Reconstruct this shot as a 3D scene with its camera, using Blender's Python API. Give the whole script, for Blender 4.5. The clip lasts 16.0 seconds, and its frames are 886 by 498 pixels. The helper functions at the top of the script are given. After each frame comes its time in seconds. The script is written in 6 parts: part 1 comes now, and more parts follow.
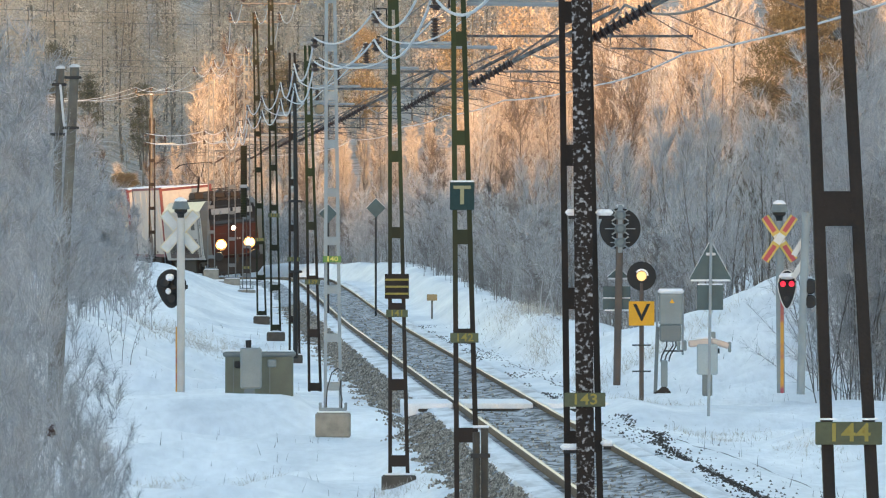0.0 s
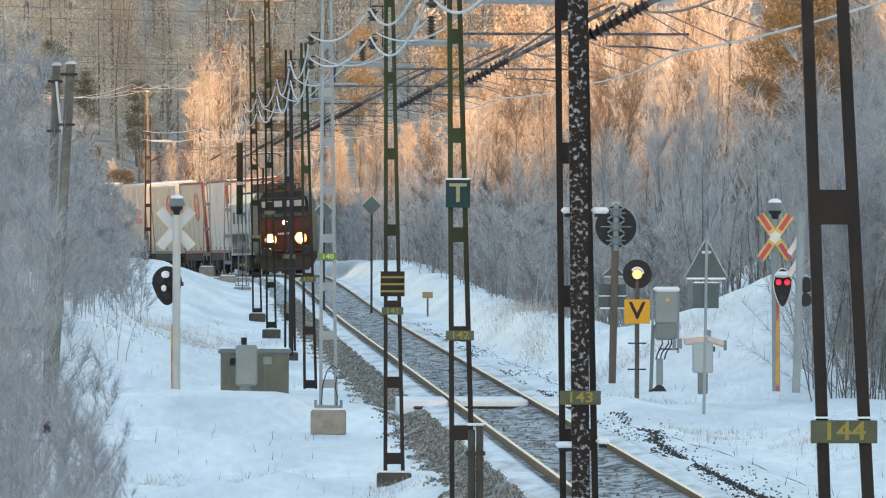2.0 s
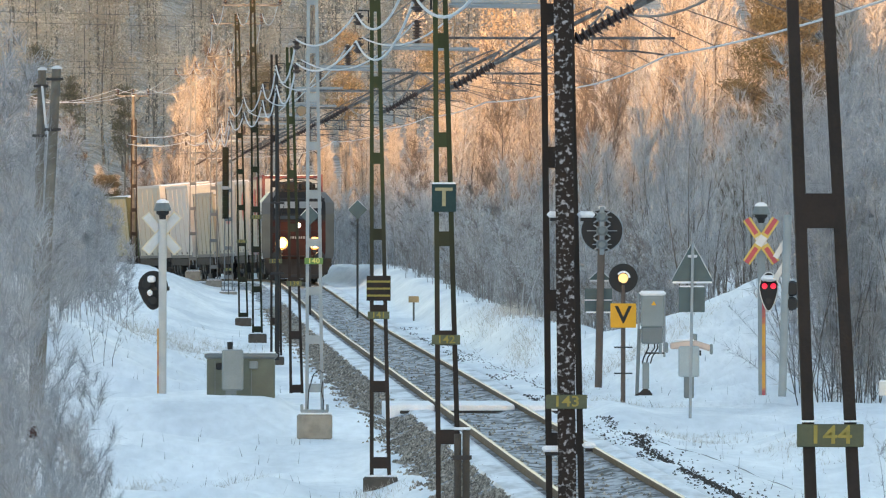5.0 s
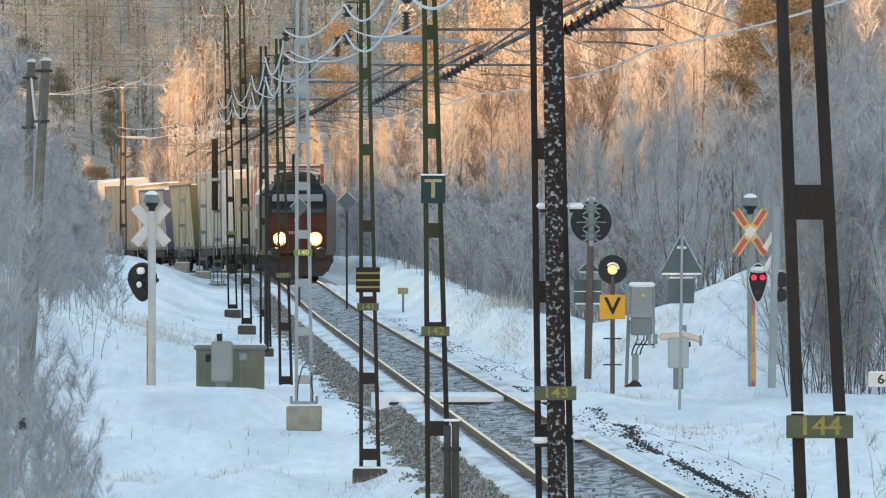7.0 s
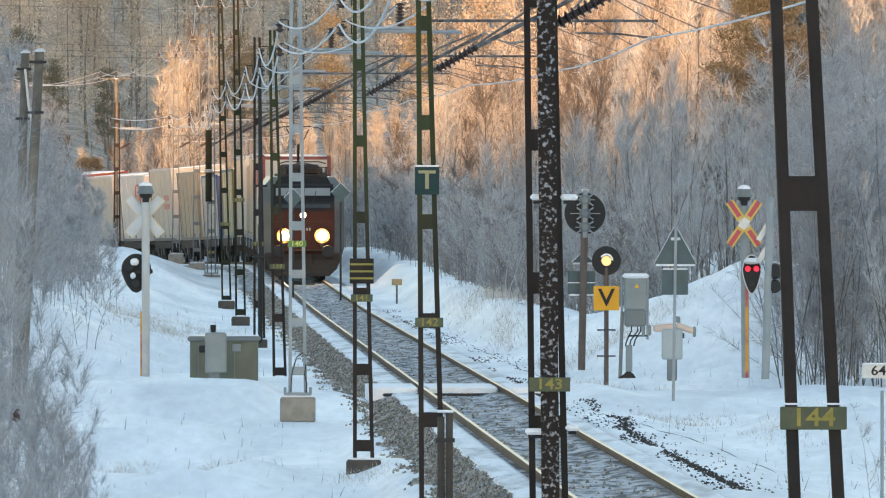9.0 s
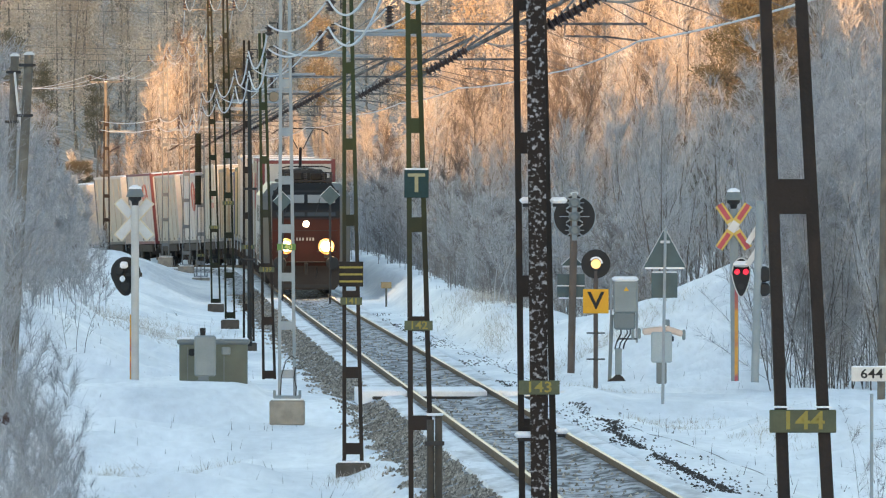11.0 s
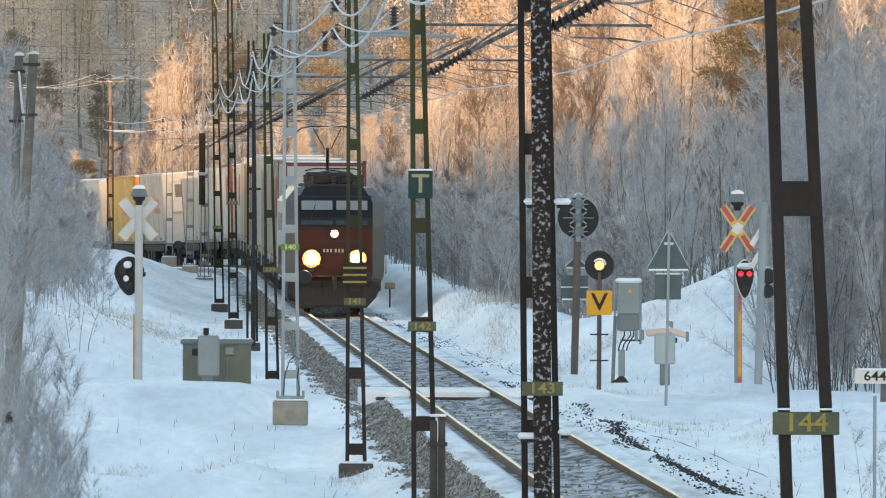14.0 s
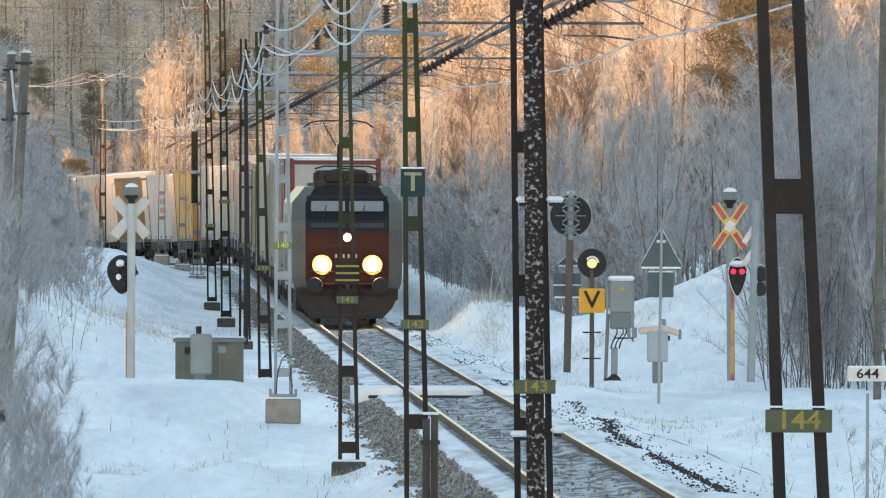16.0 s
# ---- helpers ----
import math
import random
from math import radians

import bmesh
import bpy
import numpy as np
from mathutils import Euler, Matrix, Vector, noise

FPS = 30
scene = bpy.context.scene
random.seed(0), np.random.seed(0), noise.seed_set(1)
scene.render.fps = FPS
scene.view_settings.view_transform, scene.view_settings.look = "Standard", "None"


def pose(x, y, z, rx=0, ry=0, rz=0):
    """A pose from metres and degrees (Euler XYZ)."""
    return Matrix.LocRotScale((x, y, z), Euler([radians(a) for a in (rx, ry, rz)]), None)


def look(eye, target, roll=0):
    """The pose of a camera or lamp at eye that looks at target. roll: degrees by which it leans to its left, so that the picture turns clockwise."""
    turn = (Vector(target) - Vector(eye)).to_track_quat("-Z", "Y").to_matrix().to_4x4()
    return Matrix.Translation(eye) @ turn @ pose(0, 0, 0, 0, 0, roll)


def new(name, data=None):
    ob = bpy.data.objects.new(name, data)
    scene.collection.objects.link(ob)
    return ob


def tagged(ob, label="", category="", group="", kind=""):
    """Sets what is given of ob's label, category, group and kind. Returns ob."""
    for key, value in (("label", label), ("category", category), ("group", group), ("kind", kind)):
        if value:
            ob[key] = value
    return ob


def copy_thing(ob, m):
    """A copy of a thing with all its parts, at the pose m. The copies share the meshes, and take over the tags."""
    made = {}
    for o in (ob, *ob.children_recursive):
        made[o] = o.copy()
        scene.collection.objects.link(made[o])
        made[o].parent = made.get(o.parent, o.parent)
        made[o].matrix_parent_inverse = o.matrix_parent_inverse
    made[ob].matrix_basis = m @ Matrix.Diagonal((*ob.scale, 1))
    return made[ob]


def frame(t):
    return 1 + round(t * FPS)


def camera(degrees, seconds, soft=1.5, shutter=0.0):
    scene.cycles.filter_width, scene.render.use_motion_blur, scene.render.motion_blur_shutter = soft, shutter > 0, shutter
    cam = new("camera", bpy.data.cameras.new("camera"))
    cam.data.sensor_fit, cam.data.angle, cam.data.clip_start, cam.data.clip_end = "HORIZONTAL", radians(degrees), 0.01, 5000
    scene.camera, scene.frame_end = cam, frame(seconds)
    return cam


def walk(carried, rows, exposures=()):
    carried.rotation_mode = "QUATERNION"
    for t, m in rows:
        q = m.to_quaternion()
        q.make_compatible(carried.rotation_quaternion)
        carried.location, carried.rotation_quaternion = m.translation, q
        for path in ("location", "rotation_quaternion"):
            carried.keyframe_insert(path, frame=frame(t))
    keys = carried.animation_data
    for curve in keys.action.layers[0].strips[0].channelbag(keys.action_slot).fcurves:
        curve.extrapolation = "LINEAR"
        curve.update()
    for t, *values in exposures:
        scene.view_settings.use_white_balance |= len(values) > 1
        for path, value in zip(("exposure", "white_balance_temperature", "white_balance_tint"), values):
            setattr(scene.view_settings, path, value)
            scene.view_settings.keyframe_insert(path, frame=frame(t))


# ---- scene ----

# ---------------- camera: a long lens on a hillside, panning slightly ----------------
EYE_Z = 4.0
LENS = 3.7425
cam = camera(LENS, 16.0, soft=1.15)
# seconds, yaw, pitch, lean (degrees)
PAN = [
    (0.0, 0.0, -0.2531, 0.0), (0.5, -0.0095, -0.2663, 0.034), (1.0, -0.011, -0.2766, 0.109),
    (1.5, -0.0111, -0.2661, 0.05), (2.0, -0.0181, -0.2631, 0.124), (2.5, -0.0445, -0.2629, 0.066),
    (3.0, -0.048, -0.278, 0.043), (5.5, -0.0889, -0.2412, 0.045), (6.0, -0.1173, -0.2474, 0.013),
    (6.5, -0.1166, -0.2788, 0.02), (7.0, -0.1224, -0.2808, 0.008), (7.5, -0.1281, -0.2875, 0.039),
    (8.0, -0.1356, -0.3046, -0.068), (8.5, -0.1259, -0.3057, -0.026), (9.0, -0.1486, -0.3178, 0.028),
    (11.5, -0.2093, -0.2998, 0.035), (12.0, -0.2043, -0.2966, 0.134), (12.5, -0.2021, -0.3033, 0.165),
    (13.0, -0.1976, -0.2941, 0.195), (13.5, -0.2076, -0.3062, 0.146), (14.0, -0.1774, -0.3013, 0.234),
    (14.5, -0.1858, -0.2879, 0.152), (15.0, -0.2042, -0.2829, 0.162), (15.5, -0.2107, -0.2973, 0.138),
    (16.0, -0.209, -0.3092, 0.166)]
EXPOSURE, KELVIN, TINT = 3.41, 6620, 10
walk(cam, [(t, pose(0, 0, EYE_Z, 90 + p, 0, y) @ pose(0, 0, 0, 0, 0, r)) for t, y, p, r in PAN],
     exposures=[(0.0, EXPOSURE, KELVIN, TINT), (16.0, EXPOSURE, KELVIN, TINT)])

# ---------------- sky and low winter sun ----------------
SUN_EL, SUN_AZ = 1.0, 8.0      # degrees; it stands behind the camera, a little to the left
world = bpy.data.worlds.new("winter_sky")
scene.world = world
world.use_nodes = True
wn = world.node_tree.nodes
sky = wn.new("ShaderNodeTexSky")
sky.sky_type = "NISHITA"
sky.sun_disc = False
sky.sun_elevation = radians(SUN_EL)
sky.sun_rotation = radians(180 + SUN_AZ)
sky.air_density, sky.dust_density, sky.ozone_density = 1.0, 0.25, 1.55
wn["Background"].inputs["Strength"].default_value = 0.15
world.node_tree.links.new(sky.outputs["Color"], wn["Background"].inputs["Color"])
sun_data = bpy.data.lights.new("sun", "SUN")
sun_data.energy, sun_data.angle, sun_data.color = 1.15, radians(0.5), (1.0, 0.53, 0.22)
sun = new("sun", sun_data)
a = radians(SUN_AZ)
SUN_WAY = Vector((math.sin(a), math.cos(a), -math.tan(radians(SUN_EL))))
sun.matrix_world = look((0, -50, 60), Vector((0, -50, 60)) + SUN_WAY)


# ---------------- materials ----------------
def mat(name, base, rough=0.7, metal=0.0, second=None, scale=8.0, amount=0.5, bump=0.0, fine=60.0,
        island=0.0, obj=0.0, emit=None, strength=0.0, spec=0.5, sharp=0.15, centre=0.5, along=1.0, deep=0.03):
    m = bpy.data.materials.new(name)
    m.use_nodes = True
    n, l = m.node_tree.nodes, m.node_tree.links
    b = n["Principled BSDF"]
    b.inputs["Roughness"].default_value = rough
    b.inputs["Metallic"].default_value = metal
    b.inputs["Specular IOR Level"].default_value = spec
    tc = n.new("ShaderNodeTexCoord")
    source = tc.outputs["Object"]
    if along != 1.0:
        mp = n.new("ShaderNodeMapping")
        mp.inputs["Scale"].default_value = (1.0, along, 1.0)
        l.new(source, mp.inputs["Vector"])
        source = mp.outputs["Vector"]
    big = n.new("ShaderNodeTexNoise")
    big.inputs["Scale"].default_value, big.inputs["Detail"].default_value = scale, 5
    l.new(source, big.inputs["Vector"])
    small = n.new("ShaderNodeTexNoise")
    small.inputs["Scale"].default_value, small.inputs["Detail"].default_value = fine, 3
    l.new(source, small.inputs["Vector"])
    ramp = n.new("ShaderNodeMapRange")
    ramp.inputs["From Min"].default_value = centre - sharp
    ramp.inputs["From Max"].default_value = centre + sharp
    ramp.inputs["To Max"].default_value = amount
    l.new(big.outputs["Fac"], ramp.inputs["Value"])
    mix = n.new("ShaderNodeMix")
    mix.data_type = "RGBA"
    mix.inputs["A"].default_value = (*base, 1)
    mix.inputs["B"].default_value = (*(second or [c * 0.75 for c in base]), 1)
    l.new(ramp.outputs["Result"], mix.inputs["Factor"])
    vary = n.new("ShaderNodeMapRange")
    vary.inputs["To Min"].default_value, vary.inputs["To Max"].default_value = 0.82, 1.15
    l.new(small.outputs["Fac"], vary.inputs["Value"])
    value = vary.outputs["Result"]
    for on, node, out in ((island, "ShaderNodeNewGeometry", "Random Per Island"), (obj, "ShaderNodeObjectInfo", "Random")):
        if on:
            g = n.new(node)
            r = n.new("ShaderNodeMapRange")
            r.inputs["To Min"].default_value, r.inputs["To Max"].default_value = 1 - on, 1 + on
            l.new(g.outputs[out], r.inputs["Value"])
            mu = n.new("ShaderNodeMath")
            mu.operation = "MULTIPLY"
            l.new(value, mu.inputs[0])
            l.new(r.outputs["Result"], mu.inputs[1])
            value = mu.outputs["Value"]
    sc = n.new("ShaderNodeVectorMath")
    sc.operation = "SCALE"
    l.new(mix.outputs["Result"], sc.inputs[0])
    l.new(value, sc.inputs["Scale"])
    l.new(sc.outputs["Vector"], b.inputs["Base Color"])
    if bump:
        bp = n.new("ShaderNodeBump")
        bp.inputs["Strength"].default_value, bp.inputs["Distance"].default_value = bump, deep
        l.new(small.outputs["Fac"], bp.inputs["Height"])
        l.new(bp.outputs["Normal"], b.inputs["Normal"])
    if emit:
        b.inputs["Emission Color"].default_value = (*emit, 1)
        b.inputs["Emission Strength"].default_value = strength
    return m


# bluish second tone: relief shading put into the colour as random patches
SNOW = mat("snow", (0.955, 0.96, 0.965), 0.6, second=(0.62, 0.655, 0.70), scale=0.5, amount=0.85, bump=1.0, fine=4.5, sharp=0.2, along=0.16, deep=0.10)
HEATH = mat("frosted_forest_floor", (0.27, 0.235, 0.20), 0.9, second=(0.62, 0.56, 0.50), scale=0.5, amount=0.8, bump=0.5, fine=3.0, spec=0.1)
CLEAN_SNOW = mat("fresh_snow", (0.88, 0.89, 0.91), 0.6, scale=6, amount=0.2, bump=0.5, fine=40)
FROST = mat("frost", (0.66, 0.68, 0.70), 0.7, second=(0.45, 0.47, 0.5), scale=3, amount=0.6, fine=30)
TWIG = mat("frosted_twig", (0.445, 0.46, 0.48), 0.85, second=(0.275, 0.283, 0.293), scale=0.4, amount=0.85, fine=4, island=0.3, spec=0.1)
TWIG_TALL = mat("brown_birch_twig", (0.40, 0.375, 0.35), 0.85, second=(0.25, 0.225, 0.205), scale=0.25, amount=0.85, fine=4, island=0.3, spec=0.1)
TWIG_BARE = mat("bare_dark_birch_twig", (0.17, 0.15, 0.14), 0.85, second=(0.10, 0.088, 0.08), scale=0.4, amount=0.85, fine=4, island=0.3, spec=0.1)
TWIG_DARK = mat("dark_bare_twig", (0.30, 0.295, 0.295), 0.85, second=(0.13, 0.122, 0.118), scale=0.8, amount=0.8, fine=5, island=0.35, spec=0.1)
TWIG_SHRUB = mat("frosted_shrub_twig", (0.45, 0.465, 0.49), 0.85, second=(0.23, 0.235, 0.245), scale=1.5, amount=0.8, fine=6, island=0.35, spec=0.1)
BARK = mat("birch_bark", (0.17, 0.15, 0.135), 0.85, second=(0.075, 0.063, 0.055), scale=2.5, amount=0.9, fine=12, obj=0.2, spec=0.2)
NEEDLE = mat("frosted_needles", (0.075, 0.075, 0.050), 0.85, second=(0.15, 0.14, 0.12), scale=0.3, amount=0.8, fine=3, island=0.35, spec=0.1)
# pale warm tone stands in for haze and partial sun on the far hill
HILL_NEEDLE = mat("haze_warmed_needles", (0.31, 0.255, 0.205), 0.85, second=(0.72, 0.615, 0.51), scale=0.10, amount=1.0, fine=0.8, island=0.12, spec=0.1)
# lighter, warmer copy of NEEDLE with the sunlit look partly in its colour
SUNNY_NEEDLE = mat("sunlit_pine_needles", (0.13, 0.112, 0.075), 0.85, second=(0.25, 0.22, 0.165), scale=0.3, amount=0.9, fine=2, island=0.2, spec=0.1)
TWIG_NEAR = mat("near_shrub_twig", (0.42, 0.44, 0.465), 0.85, second=(0.21, 0.215, 0.225), scale=1.5, amount=0.85, fine=6, island=0.4, spec=0.1)
# lighter than the near bark, so far trunks stand out less
BARK_HILL = mat("pale_pine_bark", (0.25, 0.225, 0.20), 0.85, second=(0.15, 0.13, 0.115), scale=2, amount=0.9, fine=12, spec=0.1)
BARK_DARK = mat("dark_alder_bark", (0.13, 0.125, 0.122), 0.85, second=(0.075, 0.07, 0.068), scale=3, amount=0.9, fine=12, spec=0.2)
DARK_WOOD = mat("dark_old_timber", (0.075, 0.064, 0.053), 0.9, second=(0.04, 0.035, 0.03), scale=4, amount=0.9, bump=0.4)
DIRT = mat("frozen_dirt", (0.085, 0.072, 0.062), 0.9, second=(0.05, 0.044, 0.04), scale=3, amount=0.8, island=0.4, spec=0.1)
WITHERED = mat("withered_leaf", (0.075, 0.040, 0.036), 0.85, scale=20, amount=0.5, island=0.3)
DRY_GRASS = mat("frosted_dry_grass", (0.40, 0.35, 0.28), 0.9, second=(0.62, 0.61, 0.59), scale=2, amount=0.9, island=0.3, spec=0.1)
STONE = mat("ballast_stone", (0.46, 0.405, 0.335), 0.9, second=(0.17, 0.138, 0.105), scale=5, amount=0.9, island=0.6, spec=0.2)
GRAVEL = mat("snowy_gravel", (0.095, 0.092, 0.09), 0.9, second=(0.62, 0.635, 0.66), scale=4.5, amount=0.8, bump=1.0, fine=14, sharp=0.10, centre=0.49, along=0.2)
DARK_CONCRETE = mat("dark_old_concrete", (0.085, 0.074, 0.062), 0.9, second=(0.05, 0.044, 0.038), scale=5, amount=0.8, bump=0.4)
STRIP = mat("patchy_trackside_snow", (0.84, 0.85, 0.87), 0.7, second=(0.30, 0.29, 0.28), scale=2.2, amount=0.6, bump=0.6, fine=9, sharp=0.10, centre=0.56, along=0.12)
CONCRETE = mat("weathered_concrete", (0.30, 0.28, 0.24), 0.9, second=(0.19, 0.18, 0.16), scale=5, amount=0.8, bump=0.4)
SLEEPER = mat("snowy_concrete_sleeper", (0.26, 0.25, 0.23), 0.9, second=(0.65, 0.66, 0.68), scale=3, amount=0.8, bump=0.4, obj=0.2)
RAIL_SIDE = mat("rusty_rail", (0.075, 0.050, 0.033), 0.8, 0.0, second=(0.15, 0.108, 0.074), scale=1.5, amount=0.7)
RAIL_TOP = mat("worn_rail_head", (0.31, 0.265, 0.23), 0.34, 0.85, scale=3, amount=0.3)
MAST = mat("old_green_mast_paint", (0.040, 0.049, 0.022), 0.75, 0.0, second=(0.031, 0.024, 0.021), scale=1.1, amount=1.0, bump=0.2, obj=0.15, spec=0.2)
MAST_BROWN = mat("dark_brown_mast_paint", (0.033, 0.026, 0.023), 0.75, 0.0, second=(0.019, 0.016, 0.0145), scale=3, amount=0.8, bump=0.2, spec=0.2)


def two_tone(m, low, high):
    """Lets the second colour cover everything below a worn edge between two heights."""
    n, l = m.node_tree.nodes, m.node_tree.links
    mix = next(q for q in n if q.type == "MIX")
    noisy = next(q for q in n if q.type == "TEX_NOISE")
    tc = next(q for q in n if q.type == "TEX_COORD")
    sep = n.new("ShaderNodeSeparateXYZ")
    l.new(tc.outputs["Object"], sep.inputs["Vector"])
    add = n.new("ShaderNodeMath")
    add.operation = "MULTIPLY_ADD"
    add.inputs[1].default_value = 2.5
    l.new(noisy.outputs["Fac"], add.inputs[0])
    l.new(sep.outputs["Z"], add.inputs[2])
    r = n.new("ShaderNodeMapRange")
    r.inputs["From Min"].default_value, r.inputs["From Max"].default_value = low + 1.25, high + 1.25
    r.inputs["To Min"].default_value, r.inputs["To Max"].default_value = 1.0, 0.0
    l.new(add.outputs["Value"], r.inputs["Value"])
    l.new(r.outputs["Result"], mix.inputs["Factor"])


two_tone(MAST, 3.0, 4.6)
# far copies darker than SILVER and MAST: less sunlight, put into the colour
SILVER_FAR = mat("dull_galvanised_steel", (0.135, 0.15, 0.16), 0.7, 0.0, second=(0.10, 0.11, 0.12), scale=3, amount=0.7, obj=0.1)
MAST_FAR = mat("dull_green_mast_paint", (0.022, 0.028, 0.016), 0.8, second=(0.018, 0.016, 0.014), scale=2, amount=0.9, spec=0.15)
MAST_SPECK = mat("snow_speckled_steel", (0.024, 0.018, 0.0155), 0.8, second=(0.66, 0.68, 0.72), scale=27, amount=0.46, fine=70, sharp=0.06, centre=0.595, spec=0.2)
SILVER = mat("galvanised_steel", (0.27, 0.315, 0.34), 0.6, 0.2, second=(0.20, 0.235, 0.26), scale=3, amount=0.7, obj=0.1)
PALE_STEEL = mat("pale_grey_steel", (0.30, 0.34, 0.37), 0.6, 0.2, scale=4, amount=0.5)
DARK_STEEL = mat("dark_steel", (0.028, 0.028, 0.030), 0.65, 0.2, scale=6, amount=0.6)
WIRE = mat("frosted_dark_wire", (0.13, 0.13, 0.135), 0.6, 0.3, scale=2, amount=0.5)
ARM_STEEL = mat("frosted_arm_steel", (0.05, 0.052, 0.055), 0.65, 0.2, second=(0.24, 0.25, 0.26), scale=9, amount=0.6)
INSULATOR = mat("brown_porcelain", (0.035, 0.021, 0.020), 0.4, scale=10, amount=0.5)
GLASS_INS = mat("grey_green_insulator", (0.10, 0.12, 0.11), 0.25, scale=10, amount=0.5)
PLATE_GREEN = mat("green_plate", (0.085, 0.10, 0.055), 0.6, second=(0.055, 0.07, 0.04), scale=8, amount=0.8, obj=0.15)
PLATE_BRIGHT = mat("bright_green_plate", (0.10, 0.22, 0.05), 0.5, scale=8, amount=0.4)
YELLOW_TEXT = mat("yellow_lettering", (0.27, 0.225, 0.045), 0.6, scale=20, amount=0.5)
FRESH_TEXT = mat("fresh_yellow_lettering", (0.62, 0.60, 0.16), 0.6, scale=20, amount=0.3)
PALE_TEXT = mat("faded_pale_lettering", (0.32, 0.30, 0.17), 0.6, scale=20, amount=0.5)
YELLOW_SIGN = mat("yellow_sign", (0.72, 0.36, 0.012), 0.5, scale=5, amount=0.25)
BLACK = mat("black_paint", (0.022, 0.024, 0.026), 0.6, scale=5, amount=0.5, spec=0.25)
TEAL = mat("dark_teal_sign", (0.028, 0.056, 0.058), 0.7, scale=8, amount=0.5, spec=0.12)
SIGN_BACK = mat("grey_green_sign_back", (0.055, 0.098, 0.108), 0.55, 0.0, second=(0.042, 0.075, 0.084), scale=4, amount=0.8)
WHITE = mat("white_paint", (0.66, 0.66, 0.64), 0.5, second=(0.50, 0.49, 0.47), scale=5, amount=0.6)
RED = mat("red_paint", (0.46, 0.07, 0.085), 0.5, scale=6, amount=0.4)
YELLOW = mat("yellow_reflector", (0.60, 0.42, 0.10), 0.5, scale=6, amount=0.3)
ORANGE_POST = mat("faded_orange_post", (0.58, 0.29, 0.05), 0.7, second=(0.34, 0.06, 0.11), scale=1.3, amount=0.9, sharp=0.04)
WOOD = mat("weathered_pole_wood", (0.16, 0.15, 0.13), 0.9, second=(0.085, 0.08, 0.072), scale=3, amount=0.9, bump=0.5)
BOX_GREEN = mat("grey_green_cabinet", (0.125, 0.145, 0.115), 0.6, second=(0.09, 0.105, 0.085), scale=3, amount=0.8)
BOX_GREY = mat("grey_cabinet", (0.22, 0.26, 0.27), 0.6, second=(0.17, 0.20, 0.21), scale=3, amount=0.7)
BOX_DARK = mat("blue_grey_cabinet", (0.15, 0.18, 0.19), 0.6, scale=4, amount=0.5)
BEAM = mat("pale_pink_barrier_motor", (0.62, 0.50, 0.43), 0.6, scale=6, amount=0.4)
LOCO = mat("black_loco_paint", (0.014, 0.015, 0.017), 0.4, second=(0.022, 0.021, 0.020), scale=1.2, amount=0.6, spec=0.15)
# black front paint with the red headlamp glare mixed into its colour
LOCO_FRONT = mat("glare_red_loco_black", (0.036, 0.0065, 0.005), 0.5, second=(0.022, 0.006, 0.005), scale=1.5, amount=0.7, spec=0.2)
LOCO_CHEEK = mat("silver_grey_loco_corner", (0.105, 0.10, 0.092), 0.4, 0.2, second=(0.07, 0.067, 0.062), scale=1.5, amount=0.7)
LOCO_SIDE = mat("pale_silver_loco_side", (0.34, 0.325, 0.29), 0.35, 0.1, second=(0.26, 0.25, 0.22), scale=1.2, amount=0.7)
PAINTS_GREY = mat("faded_number_grey", (0.26, 0.24, 0.24), 0.6, scale=6, amount=0.4)
LOCO_GLASS = mat("dark_windscreen", (0.045, 0.052, 0.056), 0.25, scale=1, amount=0.3, spec=0.35)
SUNBLIND = mat("pale_sunblind", (0.22, 0.24, 0.25), 0.6, scale=3, amount=0.3)
UNDER = mat("grimy_underframe", (0.040, 0.034, 0.031), 0.85, second=(0.046, 0.040, 0.036), scale=3, amount=0.8, spec=0.2)
LAMP = mat("headlamp_glow", (1, 0.9, 0.7), 0.4, emit=(1.0, 0.70, 0.34), strength=19.0)
# amber rim emission stands in for the lens halo round the headlamps
LAMP_RIM = mat("headlamp_halo_glow", (0.6, 0.3, 0.1), 0.4, emit=(1.0, 0.26, 0.05), strength=0.13)
LAMP_SMALL = mat("small_lamp_glow", (1, 0.9, 0.8), 0.4, emit=(1.0, 0.80, 0.55), strength=1.5)
LAMP_SIGNAL = mat("signal_white_lamp", (0.8, 0.6, 0.3), 0.4, emit=(1.0, 0.50, 0.15), strength=0.12)
LAMP_RED = mat("signal_red_lamp", (0.9, 0.05, 0.05), 0.4, emit=(1.0, 0.02, 0.07), strength=0.11)


